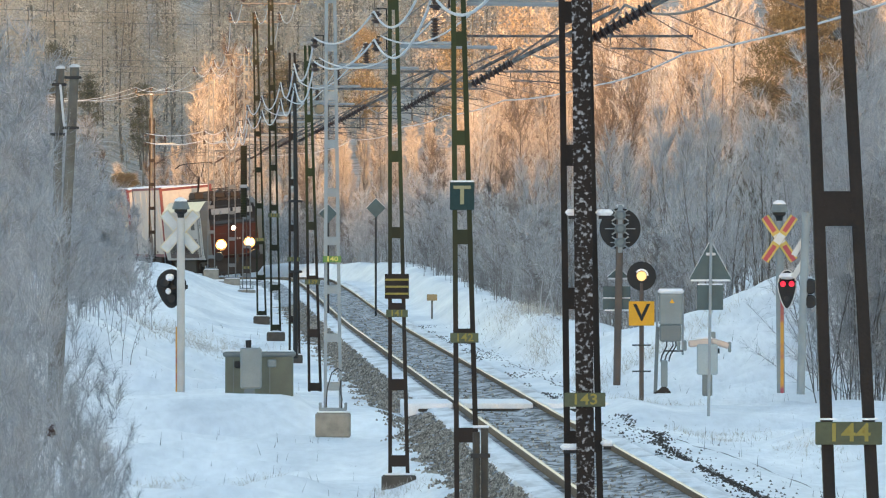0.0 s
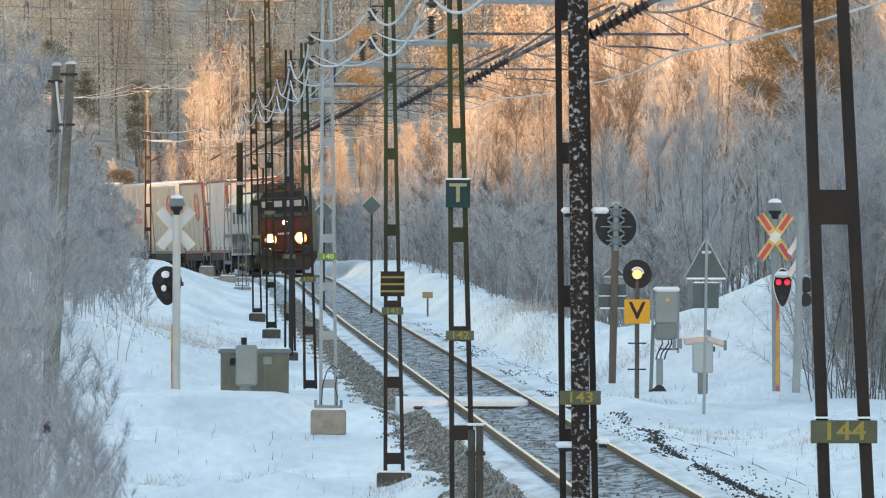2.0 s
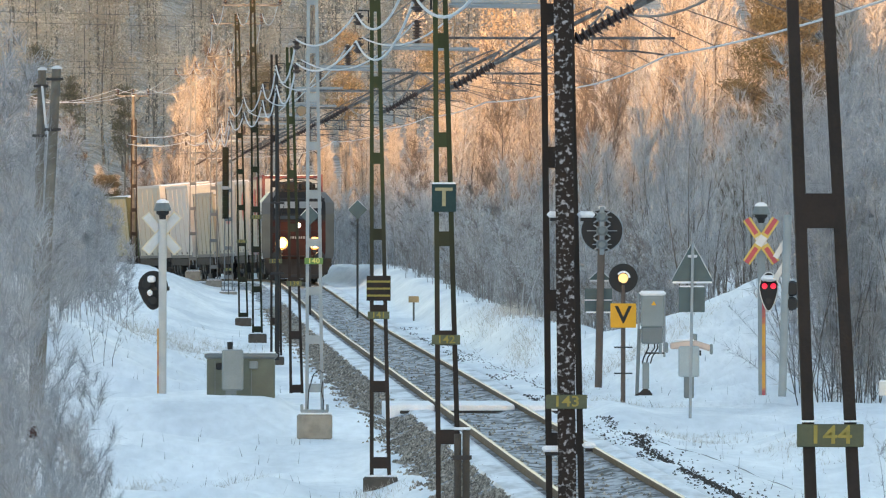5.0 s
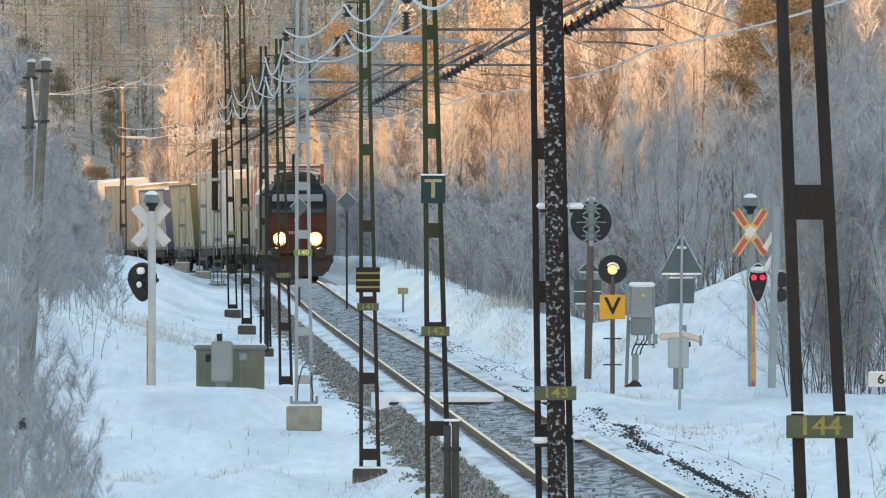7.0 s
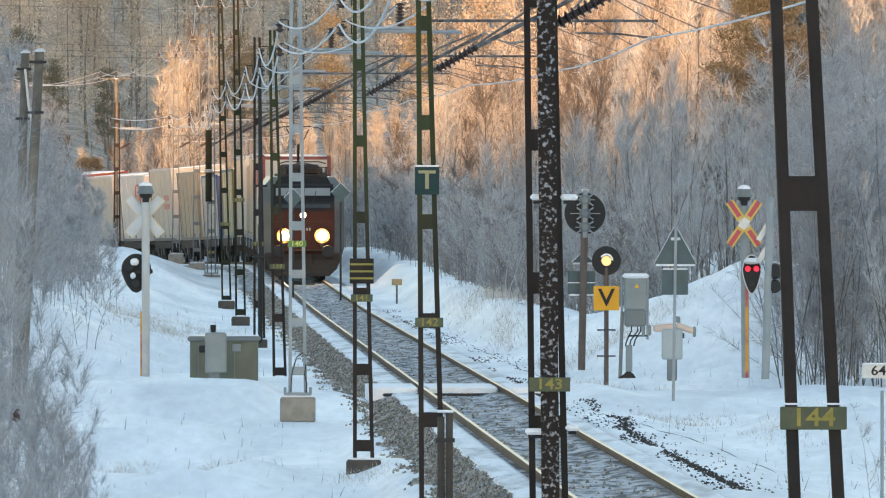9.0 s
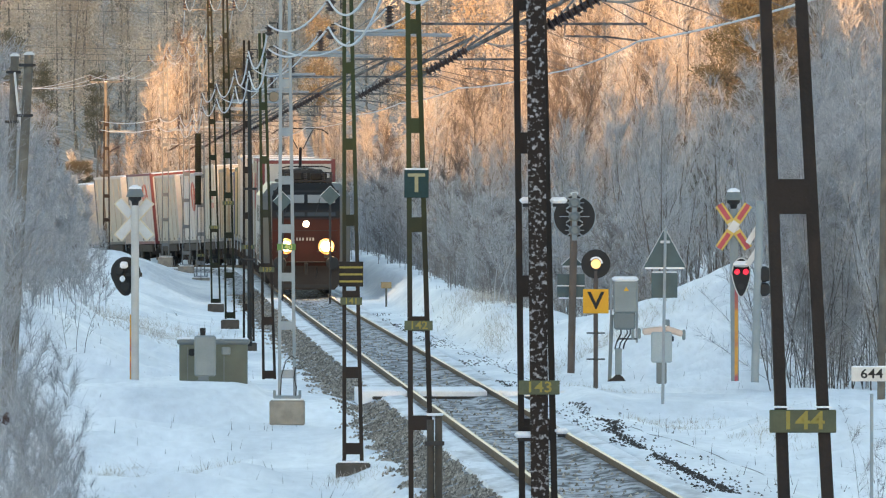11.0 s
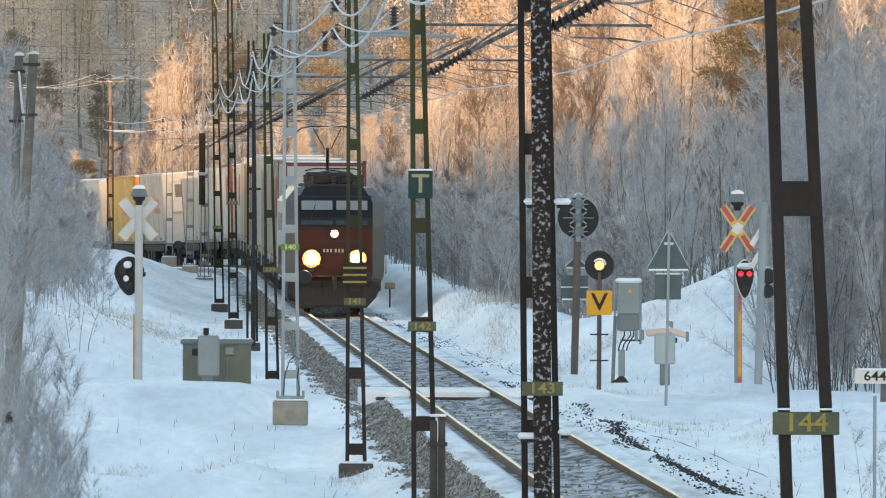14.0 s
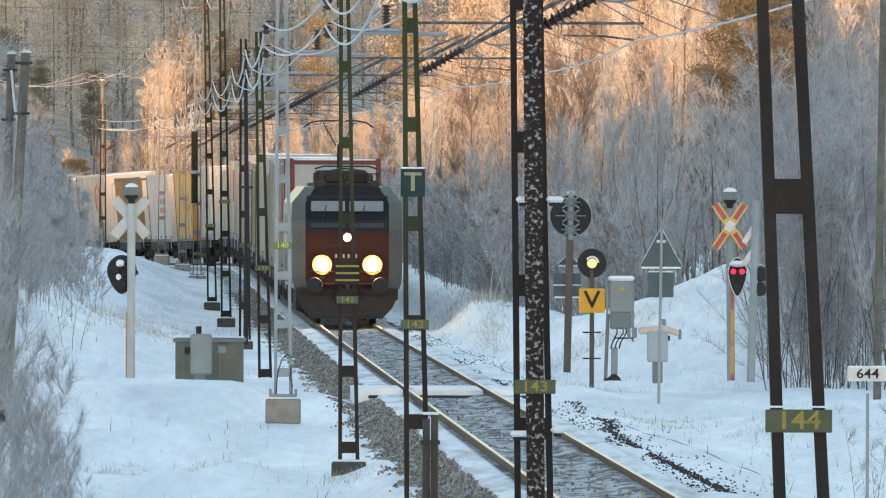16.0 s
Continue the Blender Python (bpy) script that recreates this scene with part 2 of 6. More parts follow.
# ---------------- mesh tools ----------------
class Shape:
    """Collects vertices, faces and material slots for one mesh."""

    def __init__(self):
        self.v, self.f, self.m, self.slot = [], [], [], 0

    def add(self, verts, faces):
        k = len(self.v)
        self.v += [tuple(p) for p in verts]
        self.f += [tuple(i + k for i in q) for q in faces]
        self.m += [self.slot] * len(faces)
        return self

    def box(self, c, s, rz=0.0, ry=0.0, rx=0.0, b=0.0):
        """A box of size s round c with chamfered upright edges of width b."""
        r = Euler((radians(rx), radians(ry), radians(rz))).to_matrix()
        hx, hy, hz = s[0] / 2, s[1] / 2, s[2] / 2
        b = min(b, hx * 0.9, hy * 0.9, hz * 0.9)
        if b <= 0:
            ring = [(-hx, -hy), (hx, -hy), (hx, hy), (-hx, hy)]
            levels = [(-hz, 1), (hz, 1)]
        else:
            ring = [(-hx + b, -hy), (hx - b, -hy), (hx, -hy + b), (hx, hy - b), (hx - b, hy), (-hx + b, hy), (-hx, hy - b), (-hx, -hy + b)]
            levels = [(-hz, 0), (-hz + b, 1), (hz - b, 1), (hz, 0)]
        n, verts, faces = len(ring), [], []
        for z, full in levels:
            kx, ky = (1, 1) if full else ((hx - b) / hx, (hy - b) / hy)
            verts += [Vector(c) + r @ Vector((x * kx, y * ky, z)) for x, y in ring]
        for j in range(len(levels) - 1):
            faces += [(j * n + i, j * n + (i + 1) % n, (j + 1) * n + (i + 1) % n, (j + 1) * n + i) for i in range(n)]
        faces.append(tuple(reversed(range(n))))
        faces.append(tuple(range((len(levels) - 1) * n, len(levels) * n)))
        return self.add(verts, faces)

    def tube(self, pts, r, seg=6, r_end=None, caps=True):
        """A round bar along points; its radius may taper."""
        pts = [Vector(p) for p in pts]
        k, verts, faces = len(pts), [], []
        for i, p in enumerate(pts):
            d = (pts[min(i + 1, k - 1)] - pts[max(i - 1, 0)]).normalized()
            side = d.cross(Vector((0, 0, 1)))
            side = Vector((1, 0, 0)) if side.length < 1e-3 else side.normalized()
            up = side.cross(d)
            rr = r if r_end is None else r + (r_end - r) * i / max(k - 1, 1)
            verts += [p + (side * math.cos(a) + up * math.sin(a)) * rr for a in [2 * math.pi * j / seg for j in range(seg)]]
        for i in range(k - 1):
            faces += [(i * seg + j, i * seg + (j + 1) % seg, (i + 1) * seg + (j + 1) % seg, (i + 1) * seg + j) for j in range(seg)]
        if caps:
            faces.append(tuple(reversed(range(seg))))
            faces.append(tuple(range((k - 1) * seg, k * seg)))
        return self.add(verts, faces)

    def lathe(self, p0, p1, profile, seg=12):
        """Turned round the line from p0 to p1; profile: (place from 0 to 1, radius)."""
        p0, p1 = Vector(p0), Vector(p1)
        d = (p1 - p0).normalized()
        side = d.cross(Vector((0, 0, 1)))
        side = Vector((1, 0, 0)) if side.length < 1e-3 else side.normalized()
        up = side.cross(d)
        verts, faces = [], []
        for q, r in profile:
            verts += [p0 + (p1 - p0) * q + (side * math.cos(a) + up * math.sin(a)) * r for a in [2 * math.pi * j / seg for j in range(seg)]]
        for i in range(len(profile) - 1):
            faces += [(i * seg + j, i * seg + (j + 1) % seg, (i + 1) * seg + (j + 1) % seg, (i + 1) * seg + j) for j in range(seg)]
        faces.append(tuple(reversed(range(seg))))
        faces.append(tuple(range((len(profile) - 1) * seg, len(profile) * seg)))
        return self.add(verts, faces)

    def sheds(self, p0, p1, r, n, seg=10):
        """A porcelain insulator: n sheds on a core."""
        prof = [(0, r * 0.55)]
        for i in range(n):
            q = (i + 0.15) / n
            prof += [(q, r * 0.5), (q + 0.3 / n, r), (q + 0.5 / n, r * 0.95), (q + 0.6 / n, r * 0.5)]
        return self.lathe(p0, p1, prof + [(1, r * 0.55)], seg)

    def prism(self, outline, y0, y1):
        """An outline in x, z, drawn out from y0 to y1."""
        n = len(outline)
        verts = [(x, y0, z) for x, z in outline] + [(x, y1, z) for x, z in outline]
        faces = [(i, (i + 1) % n, n + (i + 1) % n, n + i) for i in range(n)]
        return self.add(verts, faces + [tuple(reversed(range(n))), tuple(range(n, 2 * n))])

    def mesh(self, name, *materials, smooth=False):
        me = bpy.data.meshes.new(name)
        me.from_pydata(self.v, [], self.f)
        for m in materials:
            me.materials.append(m)
        if len(materials) > 1:
            me.polygons.foreach_set("material_index", self.m)
        if smooth:
            me.polygons.foreach_set("use_smooth", [True] * len(self.f))
        me.update()
        return me


def part(name, shape, material, parent, label="", smooth=False):
    ms = material if isinstance(material, (list, tuple)) else [material]
    ob = new(name, shape.mesh(name, *ms, smooth=smooth))
    ob.parent = parent
    return tagged(ob, label)


def thing(name, label, category, at=(0, 0, 0), rz=0.0, group="", kind=""):
    ob = new(name)
    ob.empty_display_size = 0.2
    ob.matrix_basis = pose(*at, 0, 0, rz)
    return tagged(ob, label, category, group, kind)


def solid(name, shape, material, label, category, kind="", smooth=False, group=""):
    ms = material if isinstance(material, (list, tuple)) else [material]
    return tagged(new(name, shape.mesh(name, *ms, smooth=smooth)), label, category, group, kind)


def quick_mesh(name, verts, faces, material):
    """A large mesh from arrays of triangles or quads."""
    verts, faces = np.asarray(verts, np.float32), np.asarray(faces, np.int32)
    me = bpy.data.meshes.new(name)
    me.vertices.add(len(verts))
    me.vertices.foreach_set("co", verts.ravel())
    k = faces.shape[1]
    me.loops.add(faces.size)
    me.loops.foreach_set("vertex_index", faces.ravel())
    me.polygons.add(len(faces))
    me.polygons.foreach_set("loop_start", np.arange(0, faces.size, k, dtype=np.int32))
    me.materials.append(material)
    me.update(calc_edges=True)
    return me


def lettering(name, text, size, material, parent, at, squeeze=1.0):
    """Raised lettering that faces the camera side (-y), centred at a place of the parent."""
    cu = bpy.data.curves.new("lettering", "FONT")
    cu.body, cu.size, cu.extrude = text, size, 0.003
    cu.offset = size * 0.016
    cu.align_x, cu.align_y, cu.resolution_u = "CENTER", "CENTER", 2
    tmp = new("lettering", cu)
    bpy.context.view_layer.update()
    me = bpy.data.meshes.new_from_object(tmp.evaluated_get(bpy.context.evaluated_depsgraph_get()))
    bpy.data.objects.remove(tmp)
    me.materials.clear()
    me.materials.append(material)
    ob = new(name, me)
    ob.parent = parent
    ob.matrix_basis = pose(*at, 90, 0, 0) @ Matrix.Diagonal((squeeze, 1, 1, 1))
    return ob


def smooth(a, b, x):
    q = np.clip((np.asarray(x, float) - a) / (b - a), 0, 1)
    return q * q * (3 - 2 * q)


# ---------------- the line of the railway ----------------
CURVE_AT, RADIUS = 579.0, 700.0
STEP = 0.5
_S = np.arange(0, 1300, STEP)
_H = 0.0207 + np.maximum(_S - CURVE_AT, 0) / RADIUS
_X = 6.3 + np.concatenate(([0], np.cumsum(-np.sin(_H[:-1]) * STEP)))
_Y = np.concatenate(([0], np.cumsum(np.cos(_H[:-1]) * STEP)))


def rail_z(y):
    """The line climbs gently to a crest and falls a little behind it."""
    return 0.25 * smooth(390, 540, y) - 0.75 * smooth(550, 720, y)


def track(s):
    """Place and heading of the track's middle, s metres along it."""
    return (float(np.interp(s, _S, _X)), float(np.interp(s, _S, _Y)), float(rail_z(np.interp(s, _S, _Y))), float(np.interp(s, _S, _H)))


def track_x(y):
    return np.interp(y, _Y[:1400], _X[:1400])


def wob(x, y, f, k=0.0):
    """Smooth unevenness out of a few waves."""
    return (np.sin(x * f * 1.3 + 1.7 + k) * np.cos(y * f * 0.7 + 0.6 * k) + 0.6 * np.sin(x * f * 2.9 + y * f * 1.9 + 2 * k)
            + 0.4 * np.sin(y * f * 3.7 - x * f * 1.1 + k)) / 2.0


def ground_z(x, y):
    x, y = np.asarray(x, float), np.asarray(y, float)
    u = x - track_x(y)
    au = np.abs(u)
    z = rail_z(y) * smooth(12, 4, au) - 0.34 + 0.0 * u
    edge = 0.16 * np.sin(y * 0.9) + 0.12 * np.sin(y * 2.3 + 1) + 0.08 * np.sin(y * 5.1)
    road = smooth(240, 246, y) * smooth(264, 258, y)
    z = z - 0.35 * smooth(2.1, 1.8, -u + edge) * smooth(1.52, 1.36, u) * (1 - 1.0 * road) + 0.15 * smooth(1.2, 1.5, u) * smooth(3.4, 2.4, u)
    z = z - 0.30 * smooth(242, 216, y) * smooth(-2.2, -2.9, u)
    # snow banks on both sides, lower at the road
    toe, head = np.interp(y, (300, 440), (4.3, 2.9)), np.interp(y, (300, 440), (9.3, 6.6))
    rise = np.interp(y, (258, 286, 320, 365, 420, 465, 560), (0.0, 1.75, 1.5, 0.8, 0.75, 1.25, 0.85))
    left = smooth(0, 1, (-u - toe) / (head - toe)) * rise + smooth(-5.5, -11, u) * 0.25 * smooth(180, 120, y) + smooth(-12, -30, u) * 0.8
    right = smooth(2.6, 7.8, u) * (2.1 * smooth(262, 298, y) * smooth(352, 302, y) + 0.10)
    right = right + 0.95 * smooth(2.3, 3.5, u) * smooth(6.2, 3.9, u) * smooth(286, 345, y)
    right = right + 0.52 * smooth(3.5, 5.4, u) * smooth(184, 222, y) * smooth(237, 224, y)
    bumps = (0.26 * wob(x, y * 0.7, 0.55) + 0.11 * wob(x, y * 0.8, 1.5, 2) + 0.025 * wob(x, y * 0.6, 4.0, 1)) * smooth(2.6, 6, au)
    z = z + (left + right) * (1 - 0.85 * road) + bumps * (1 - 0.7 * road) + (0.22 * road * smooth(1.5, 2.5, au)) + 0.31 * smooth(-3.3, -4.0, u) * smooth(238, 250, y) * smooth(300, 262, y)
    z = z + 0.30 * np.exp(-((x + 2.45) / 0.9) ** 2 - ((y - 203) / 7.0) ** 2) - 0.22 * np.exp(-((x + 3.9) / 1.3) ** 2 - ((y - 219) / 7.0) ** 2) - 0.42 * np.exp(-((x + 3.45) / 0.75) ** 2 - ((y - 207) / 3.2) ** 2)
    z = z + 0.22 * np.exp(-((x + 5.0) / 1.5) ** 2 - ((y - 232) / 5.0) ** 2) + 0.16 * np.exp(-((x + 0.66) / 0.5) ** 2 - ((y - 203) / 3.0) ** 2) + 0.18 * np.exp(-((x - 5.6) / 1.1) ** 2 - ((y - 214) / 8.0) ** 2)
    # wooded hills: ahead, on the right flank, and an unseen shading ridge behind the camera
    hill = 95 * smooth(760, 2300, y) * (1 + 0.25 * wob(x, y, 0.004)) + 9 * smooth(18, 90, x - 0.02 * y) * smooth(150, 500, y)
    # the steep left rise is added only to keep the far hill in shade
    back = (RIDGE + 1.5 * wob(x, y, 0.011) + 85 * smooth(-190, -215, x) * smooth(-480, -340, y)) * smooth(-60, -300, y)
    return z + hill + back + 0.6 * wob(x, y, 0.05) * smooth(25, 80, np.abs(u))


RIDGE = 19.9


def build_ground():
    us = np.concatenate((-np.geomspace(3200, 320, 12), np.arange(-310, -150, 10.0), -np.geomspace(150, 42, 10), np.arange(-40, -8, 1.0), np.arange(-8, -3, 0.3), np.arange(-3, 3, 0.15), np.arange(3, 9, 0.3), np.arange(9, 40, 1.0), np.geomspace(42, 3200, 26)))
    ys = np.concatenate((-np.geomspace(3000, 520, 8), np.arange(-500, -30, 20.0), np.arange(0, 130, 6.0), np.arange(130, 330, 1.0), np.arange(330, 780, 2.5), np.geomspace(785, 4500, 40)))
    U, Y = np.meshgrid(us, ys)
    X = U + track_x(Y)
    Z = ground_z(X, Y)
    n, m = len(ys), len(us)
    idx = np.arange(n * m).reshape(n, m)
    faces = np.stack((idx[:-1, :-1], idx[:-1, 1:], idx[1:, 1:], idx[1:, :-1]), -1).reshape(-1, 4)
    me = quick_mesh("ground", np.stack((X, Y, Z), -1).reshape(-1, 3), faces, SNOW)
    me.polygons.foreach_set("use_smooth", [True] * len(me.polygons))
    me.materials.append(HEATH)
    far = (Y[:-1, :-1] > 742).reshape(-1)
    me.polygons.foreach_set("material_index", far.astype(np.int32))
    tagged(new("ground", me), "snow-covered ground with low drifts and banks beside the railway", "ground", kind="structure")


build_ground()


def sweep(profile, s0, s1, step, name, mats, parent, slots=None, shift=0.0):
    """A section (across, up) drawn along the track."""
    sh = Shape()
    n, k = len(profile), 0
    ss = np.arange(s0, s1 + 0.01, step)
    for s in ss:
        x, y, z, h = track(s)
        for u, w in profile:
            sh.v.append((x + (u + shift) * math.cos(h), y + (u + shift) * math.sin(h), z + w))
    for i in range(len(ss) - 1):
        for j in range(n - 1):
            sh.f.append((i * n + j, i * n + j + 1, (i + 1) * n + j + 1, (i + 1) * n + j))
            sh.m.append(slots[j] if slots else 0)
    return part(name, sh, mats, parent)


def build_track():
    line = thing("railway_track", "single railway track of worn rusty rails on snowy ballast", "railway track", kind="structure")
    bed = [(-2.35, -0.52), (-2.05, -0.40), (-1.38, -0.17), (-0.8, -0.13), (-0.55, -0.15), (-0.3, -0.17), (0.3, -0.165), (0.55, -0.112), (0.8, -0.10), (1.30, -0.165), (1.45, -0.26), (1.6, -0.50)]
    sweep(bed, 20, 980, 2.0, "ballast_bed", [GRAVEL], line)
    for u0, u1 in ((-1.36, -0.86), (0.86, 1.34)):
        sweep([(u0, -0.19), (u0 + 0.05, -0.125), (u1 - 0.08, -0.10), (u1, -0.13)], 20, 980, 2.0, "snow_strip", [STRIP], line)
    prof = [(-0.072, -0.172), (-0.072, -0.155), (-0.012, -0.135), (-0.012, -0.05), (-0.036, -0.035), (-0.036, -0.004), (-0.030, 0.0),
            (0.030, 0.0), (0.036, -0.004), (0.036, -0.035), (0.012, -0.05), (0.012, -0.135), (0.072, -0.155), (0.072, -0.172)]
    slots = [0] * 13
    slots[6] = 1
    for side in (-0.7535, 0.7535):
        sweep(prof, 20, 980, 2.0, "rail", [RAIL_SIDE, RAIL_TOP], line, slots, side)
    return line


LINE = build_track()


# ---------------- the level crossing ----------------
def build_crossing():
    cross = thing("level_crossing", "snowy level crossing deck of timber planks between the rails", "level crossing", (0, 0, 0), kind="structure")
    for name, y0, y1 in (("deck_panel", 254.6, 257.0), ("deck_panel", 257.2, 259.4)):
        for u0, u1 in ((-1.75, -0.84), (-0.66, 0.66), (0.84, 2.4)):
            sh = Shape()
            xm = track_x((y0 + y1) / 2)
            h = 0.13 if abs(u0 + u1) < 0.1 else 0.36
            sh.box((xm + (u0 + u1) / 2, (y0 + y1) / 2, -0.01 - h / 2), (u1 - u0, y1 - y0, h), rz=1.2, b=0.02)
            part(name, sh, CLEAN_SNOW, cross)
    for y in (254.45, 259.6):
        part("edge_beam", Shape().box((track_x(y), y, -0.15), (3.0, 0.10, 0.06), rz=1.2, b=0.02), DARK_WOOD, cross)


build_crossing()


# ---------------- catenary masts ----------------
def drawn(sh, outline, x0, z0, x1, z1):
    """An outline in x, y, drawn straight from (x0, z0) up to (x1, z1)."""
    n = len(outline)
    sh.add([(x0 + a, b, z0) for a, b in outline] + [(x1 + a, b, z1) for a, b in outline],
           [(i, (i + 1) % n, n + (i + 1) % n, n + i) for i in range(n)] + [tuple(reversed(range(n))), tuple(range(n, 2 * n))])


def beam_leg(sh, x0, x1, z0, z1, w, d):
    """One leg: a channel section, open to the inside, from (x0, z0) to (x1, z1)."""
    e, h, k, q = 0.012, w / 2, d / 2, (1 if x0 > 0 else -1)
    c = [(-h, -k), (h, -k), (h, k), (-h, k), (-h, k - e), (h - e, k - e), (h - e, -k + e), (-h, -k + e)]
    drawn(sh, [(a * q, b) for a, b in (c if q > 0 else c[::-1])], x0, z0, x1, z1)


MASTS = {}


def mast(x, y, base_z, top_z, number="", lean=0.02, wide=0.30, narrow=0.17, paint=MAST, plate_z=2.0, bars_at=None, concrete=True,
         reach=2.7, arm=True, tee=None, bright=False, leg=0.058, footing=0.52, pitch=1.14, label="", sunk=0.44):
    """A two-legged battened catenary mast with its bracket, insulators and number plate."""
    silver = paint in (SILVER, SILVER_FAR)
    m = thing("catenary_mast", label or ("galvanised grey lattice catenary mast on a concrete footing" if silver
              else "dark green and rust-brown battened steel catenary mast"), "catenary mast", (x, y, base_z), group="catenary masts along the track")
    H = top_z - base_z

    def half(z):
        return (wide + (narrow - wide) * z / H - leg) / 2

    def mid(z):
        return -lean * z

    for s in (-1, 1):
        sh = Shape()
        beam_leg(sh, s * half(0), mid(H) + s * half(H), 0.0, H, leg, 0.14)
        part("leg", sh, paint, m)
    z = bars_at if bars_at is not None else 0.35
    while z < H - 0.1:
        w = half(z) * 2 - leg
        part("batten", Shape().box((mid(z), -0.06, z), (w + 0.02, 0.014, 0.17 if not silver else 0.15), b=0.002), paint, m)
        part("batten", Shape().box((mid(z), 0.06, z), (w + 0.02, 0.014, 0.17 if not silver else 0.15), b=0.002), paint, m)
        z += pitch
    if concrete:
        f = Shape().box((0, 0, 0.02 - sunk / 2), (footing, 0.6, sunk), b=0.03)
        part("footing", f, CONCRETE if silver else DARK_CONCRETE, m, "weathered concrete footing")
        part("snow_cap", Shape().box((0.02, 0, 0.035), (footing * 0.93, 0.55, 0.03), b=0.012), CLEAN_SNOW, m, "thin snow on the footing")
        if silver:
            part("base_plate", Shape().box((0, 0, 0.075), (footing * 0.78, 0.4, 0.05), b=0.01), SILVER, m)
            for s in (-1, 1):
                part("bracket_foot", Shape().box((s * footing * 0.36, -0.1, 0.13), (0.05, 0.2, 0.13), b=0.01), SILVER, m)
    if number:
        zp = plate_z - base_z
        pl = part("number_plate", Shape().box((mid(zp), -0.095, zp), (0.325, 0.012, 0.112), b=0.004), PLATE_BRIGHT if bright else PLATE_GREEN, m, "green plate with yellow mast number")
        lettering("number", number, 0.125, FRESH_TEXT if bright else YELLOW_TEXT, pl, (mid(zp), -0.103, zp), 1.15)
    if arm:
        z1, z2, z3 = 6.14 - base_z, 5.16 - base_z, 5.76 - base_z
        x0 = mid(z1)
        part("top_tube", Shape().tube([(x0 + 0.1, 0, z1), (x0 + 1.55, 0, z1 - 0.02)], 0.032), PALE_STEEL, m)
        part("tube_bracket", Shape().box((x0 + 0.62, 0, z1 + 0.045), (1.0, 0.07, 0.05), b=0.01), PALE_STEEL, m)
        part("post_insulator", Shape().sheds((x0 + 0.62, 0, z1 + 0.07), (x0 + 0.62, 0, z1 + 0.42), 0.075, 7), INSULATOR, m, "brown ribbed post insulator")
        part("strut_insulator", Shape().sheds((x0 + 0.16, 0, z2 + 0.04), (x0 + 0.62, 0, z2 + 0.30), 0.062, 9), INSULATOR, m, "brown ribbed insulator")
        part("strut", Shape().tube([(x0 + 0.05, 0, z2), (x0 + 0.16, 0, z2 + 0.04)], 0.03).tube([(x0 + 0.62, 0, z2 + 0.30), (x0 + 1.85, 0, z2 + 0.92)], 0.028), ARM_STEEL, m)
        part("strut_stay", Shape().tube([(x0 + 0.62, 0, z2 + 0.33), (x0 + 1.2, 0, z2 + 0.72), (x0 + 1.75, 0, z1 - 0.03)], 0.014), WIRE, m)
        part("registration_tube", Shape().tube([(x0 + 0.1, 0, z3), (x0 + reach, 0, z3)], 0.018), ARM_STEEL, m)
        part("steady_arm", Shape().tube([(x0 + reach - 0.95, 0, z3), (x0 + reach - 0.95, 0, z3 - 0.14), (x0 + reach - 0.45, 0, z3 - 0.15), (x0 + reach - 0.12, 0, z3 - 0.19)], 0.013), ARM_STEEL, m)
        for zi in (6.58, 6.16):
            zl = zi - base_z
            xi = mid(zl) - half(zl) - 0.03
            part("side_insulator", Shape().sheds((xi - 0.17, 0, zl - 0.10), (xi - 0.17, 0, zl + 0.08), 0.085, 2), INSULATOR, m, "dark porcelain bell insulator")
            part("insulator_hook", Shape().tube([(xi + 0.05, 0, zl), (xi - 0.02, 0, zl - 0.07), (xi - 0.02, 0, zl + 0.12), (xi - 0.17, 0, zl + 0.12)], 0.014), DARK_STEEL, m)
    if tee:
        zt = tee - base_z
        part("crossarm", Shape().box((mid(zt), 0, zt), (1.7, 0.07, 0.055), b=0.01), ARM_STEEL, m, "frosted steel crossarm")
        for xi in (-0.78, 0.0, 0.78):
            part("pin_insulator", Shape().sheds((mid(zt) + xi, 0, zt + 0.04), (mid(zt) + xi, 0, zt + 0.32), 0.075, 3), INSULATOR, m)
    MASTS[number or "far%d" % int(y)] = (x, y, base_z, lean, m)
    return m


M144 = mast(2.136, 66, -0.75, 7.6, "144", lean=0.046, wide=0.32, narrow=0.188, paint=MAST_BROWN, plate_z=2.813, bars_at=4.655, leg=0.057)
M143 = mast(1.16, 108, -0.55, 7.6, "", lean=0.018, wide=0.33, narrow=0.24, paint=MAST_BROWN, bars_at=1.4, leg=0.05)
M142 = mast(0.295, 156, -0.45, 7.6, "142", lean=0.018, wide=0.315, narrow=0.14, plate_z=2.29, bars_at=0.48 - 0.0)
M141 = mast(-0.66, 203, -0.30, 7.6, "141", lean=0.012, wide=0.32, narrow=0.14, plate_z=2.14, bars_at=0.23, sunk=0.27)
M140 = mast(-1.93, 238, 0.06, 7.6, "140", lean=0.006, wide=0.33, narrow=0.20, paint=SILVER, plate_z=2.77, bars_at=0.48, bright=True, footing=0.62, pitch=0.85)
M139 = mast(-2.72, 288, -0.30, 7.05, "139", lean=0.022, wide=0.30, narrow=0.15, plate_z=2.03, bars_at=0.1, concrete=False)
M138 = mast(-3.70, 338, -0.15, 7.4, "138", lean=0.008, wide=0.30, narrow=0.18, paint=MAST_BROWN, plate_z=2.25, bars_at=0.9, footing=0.4)
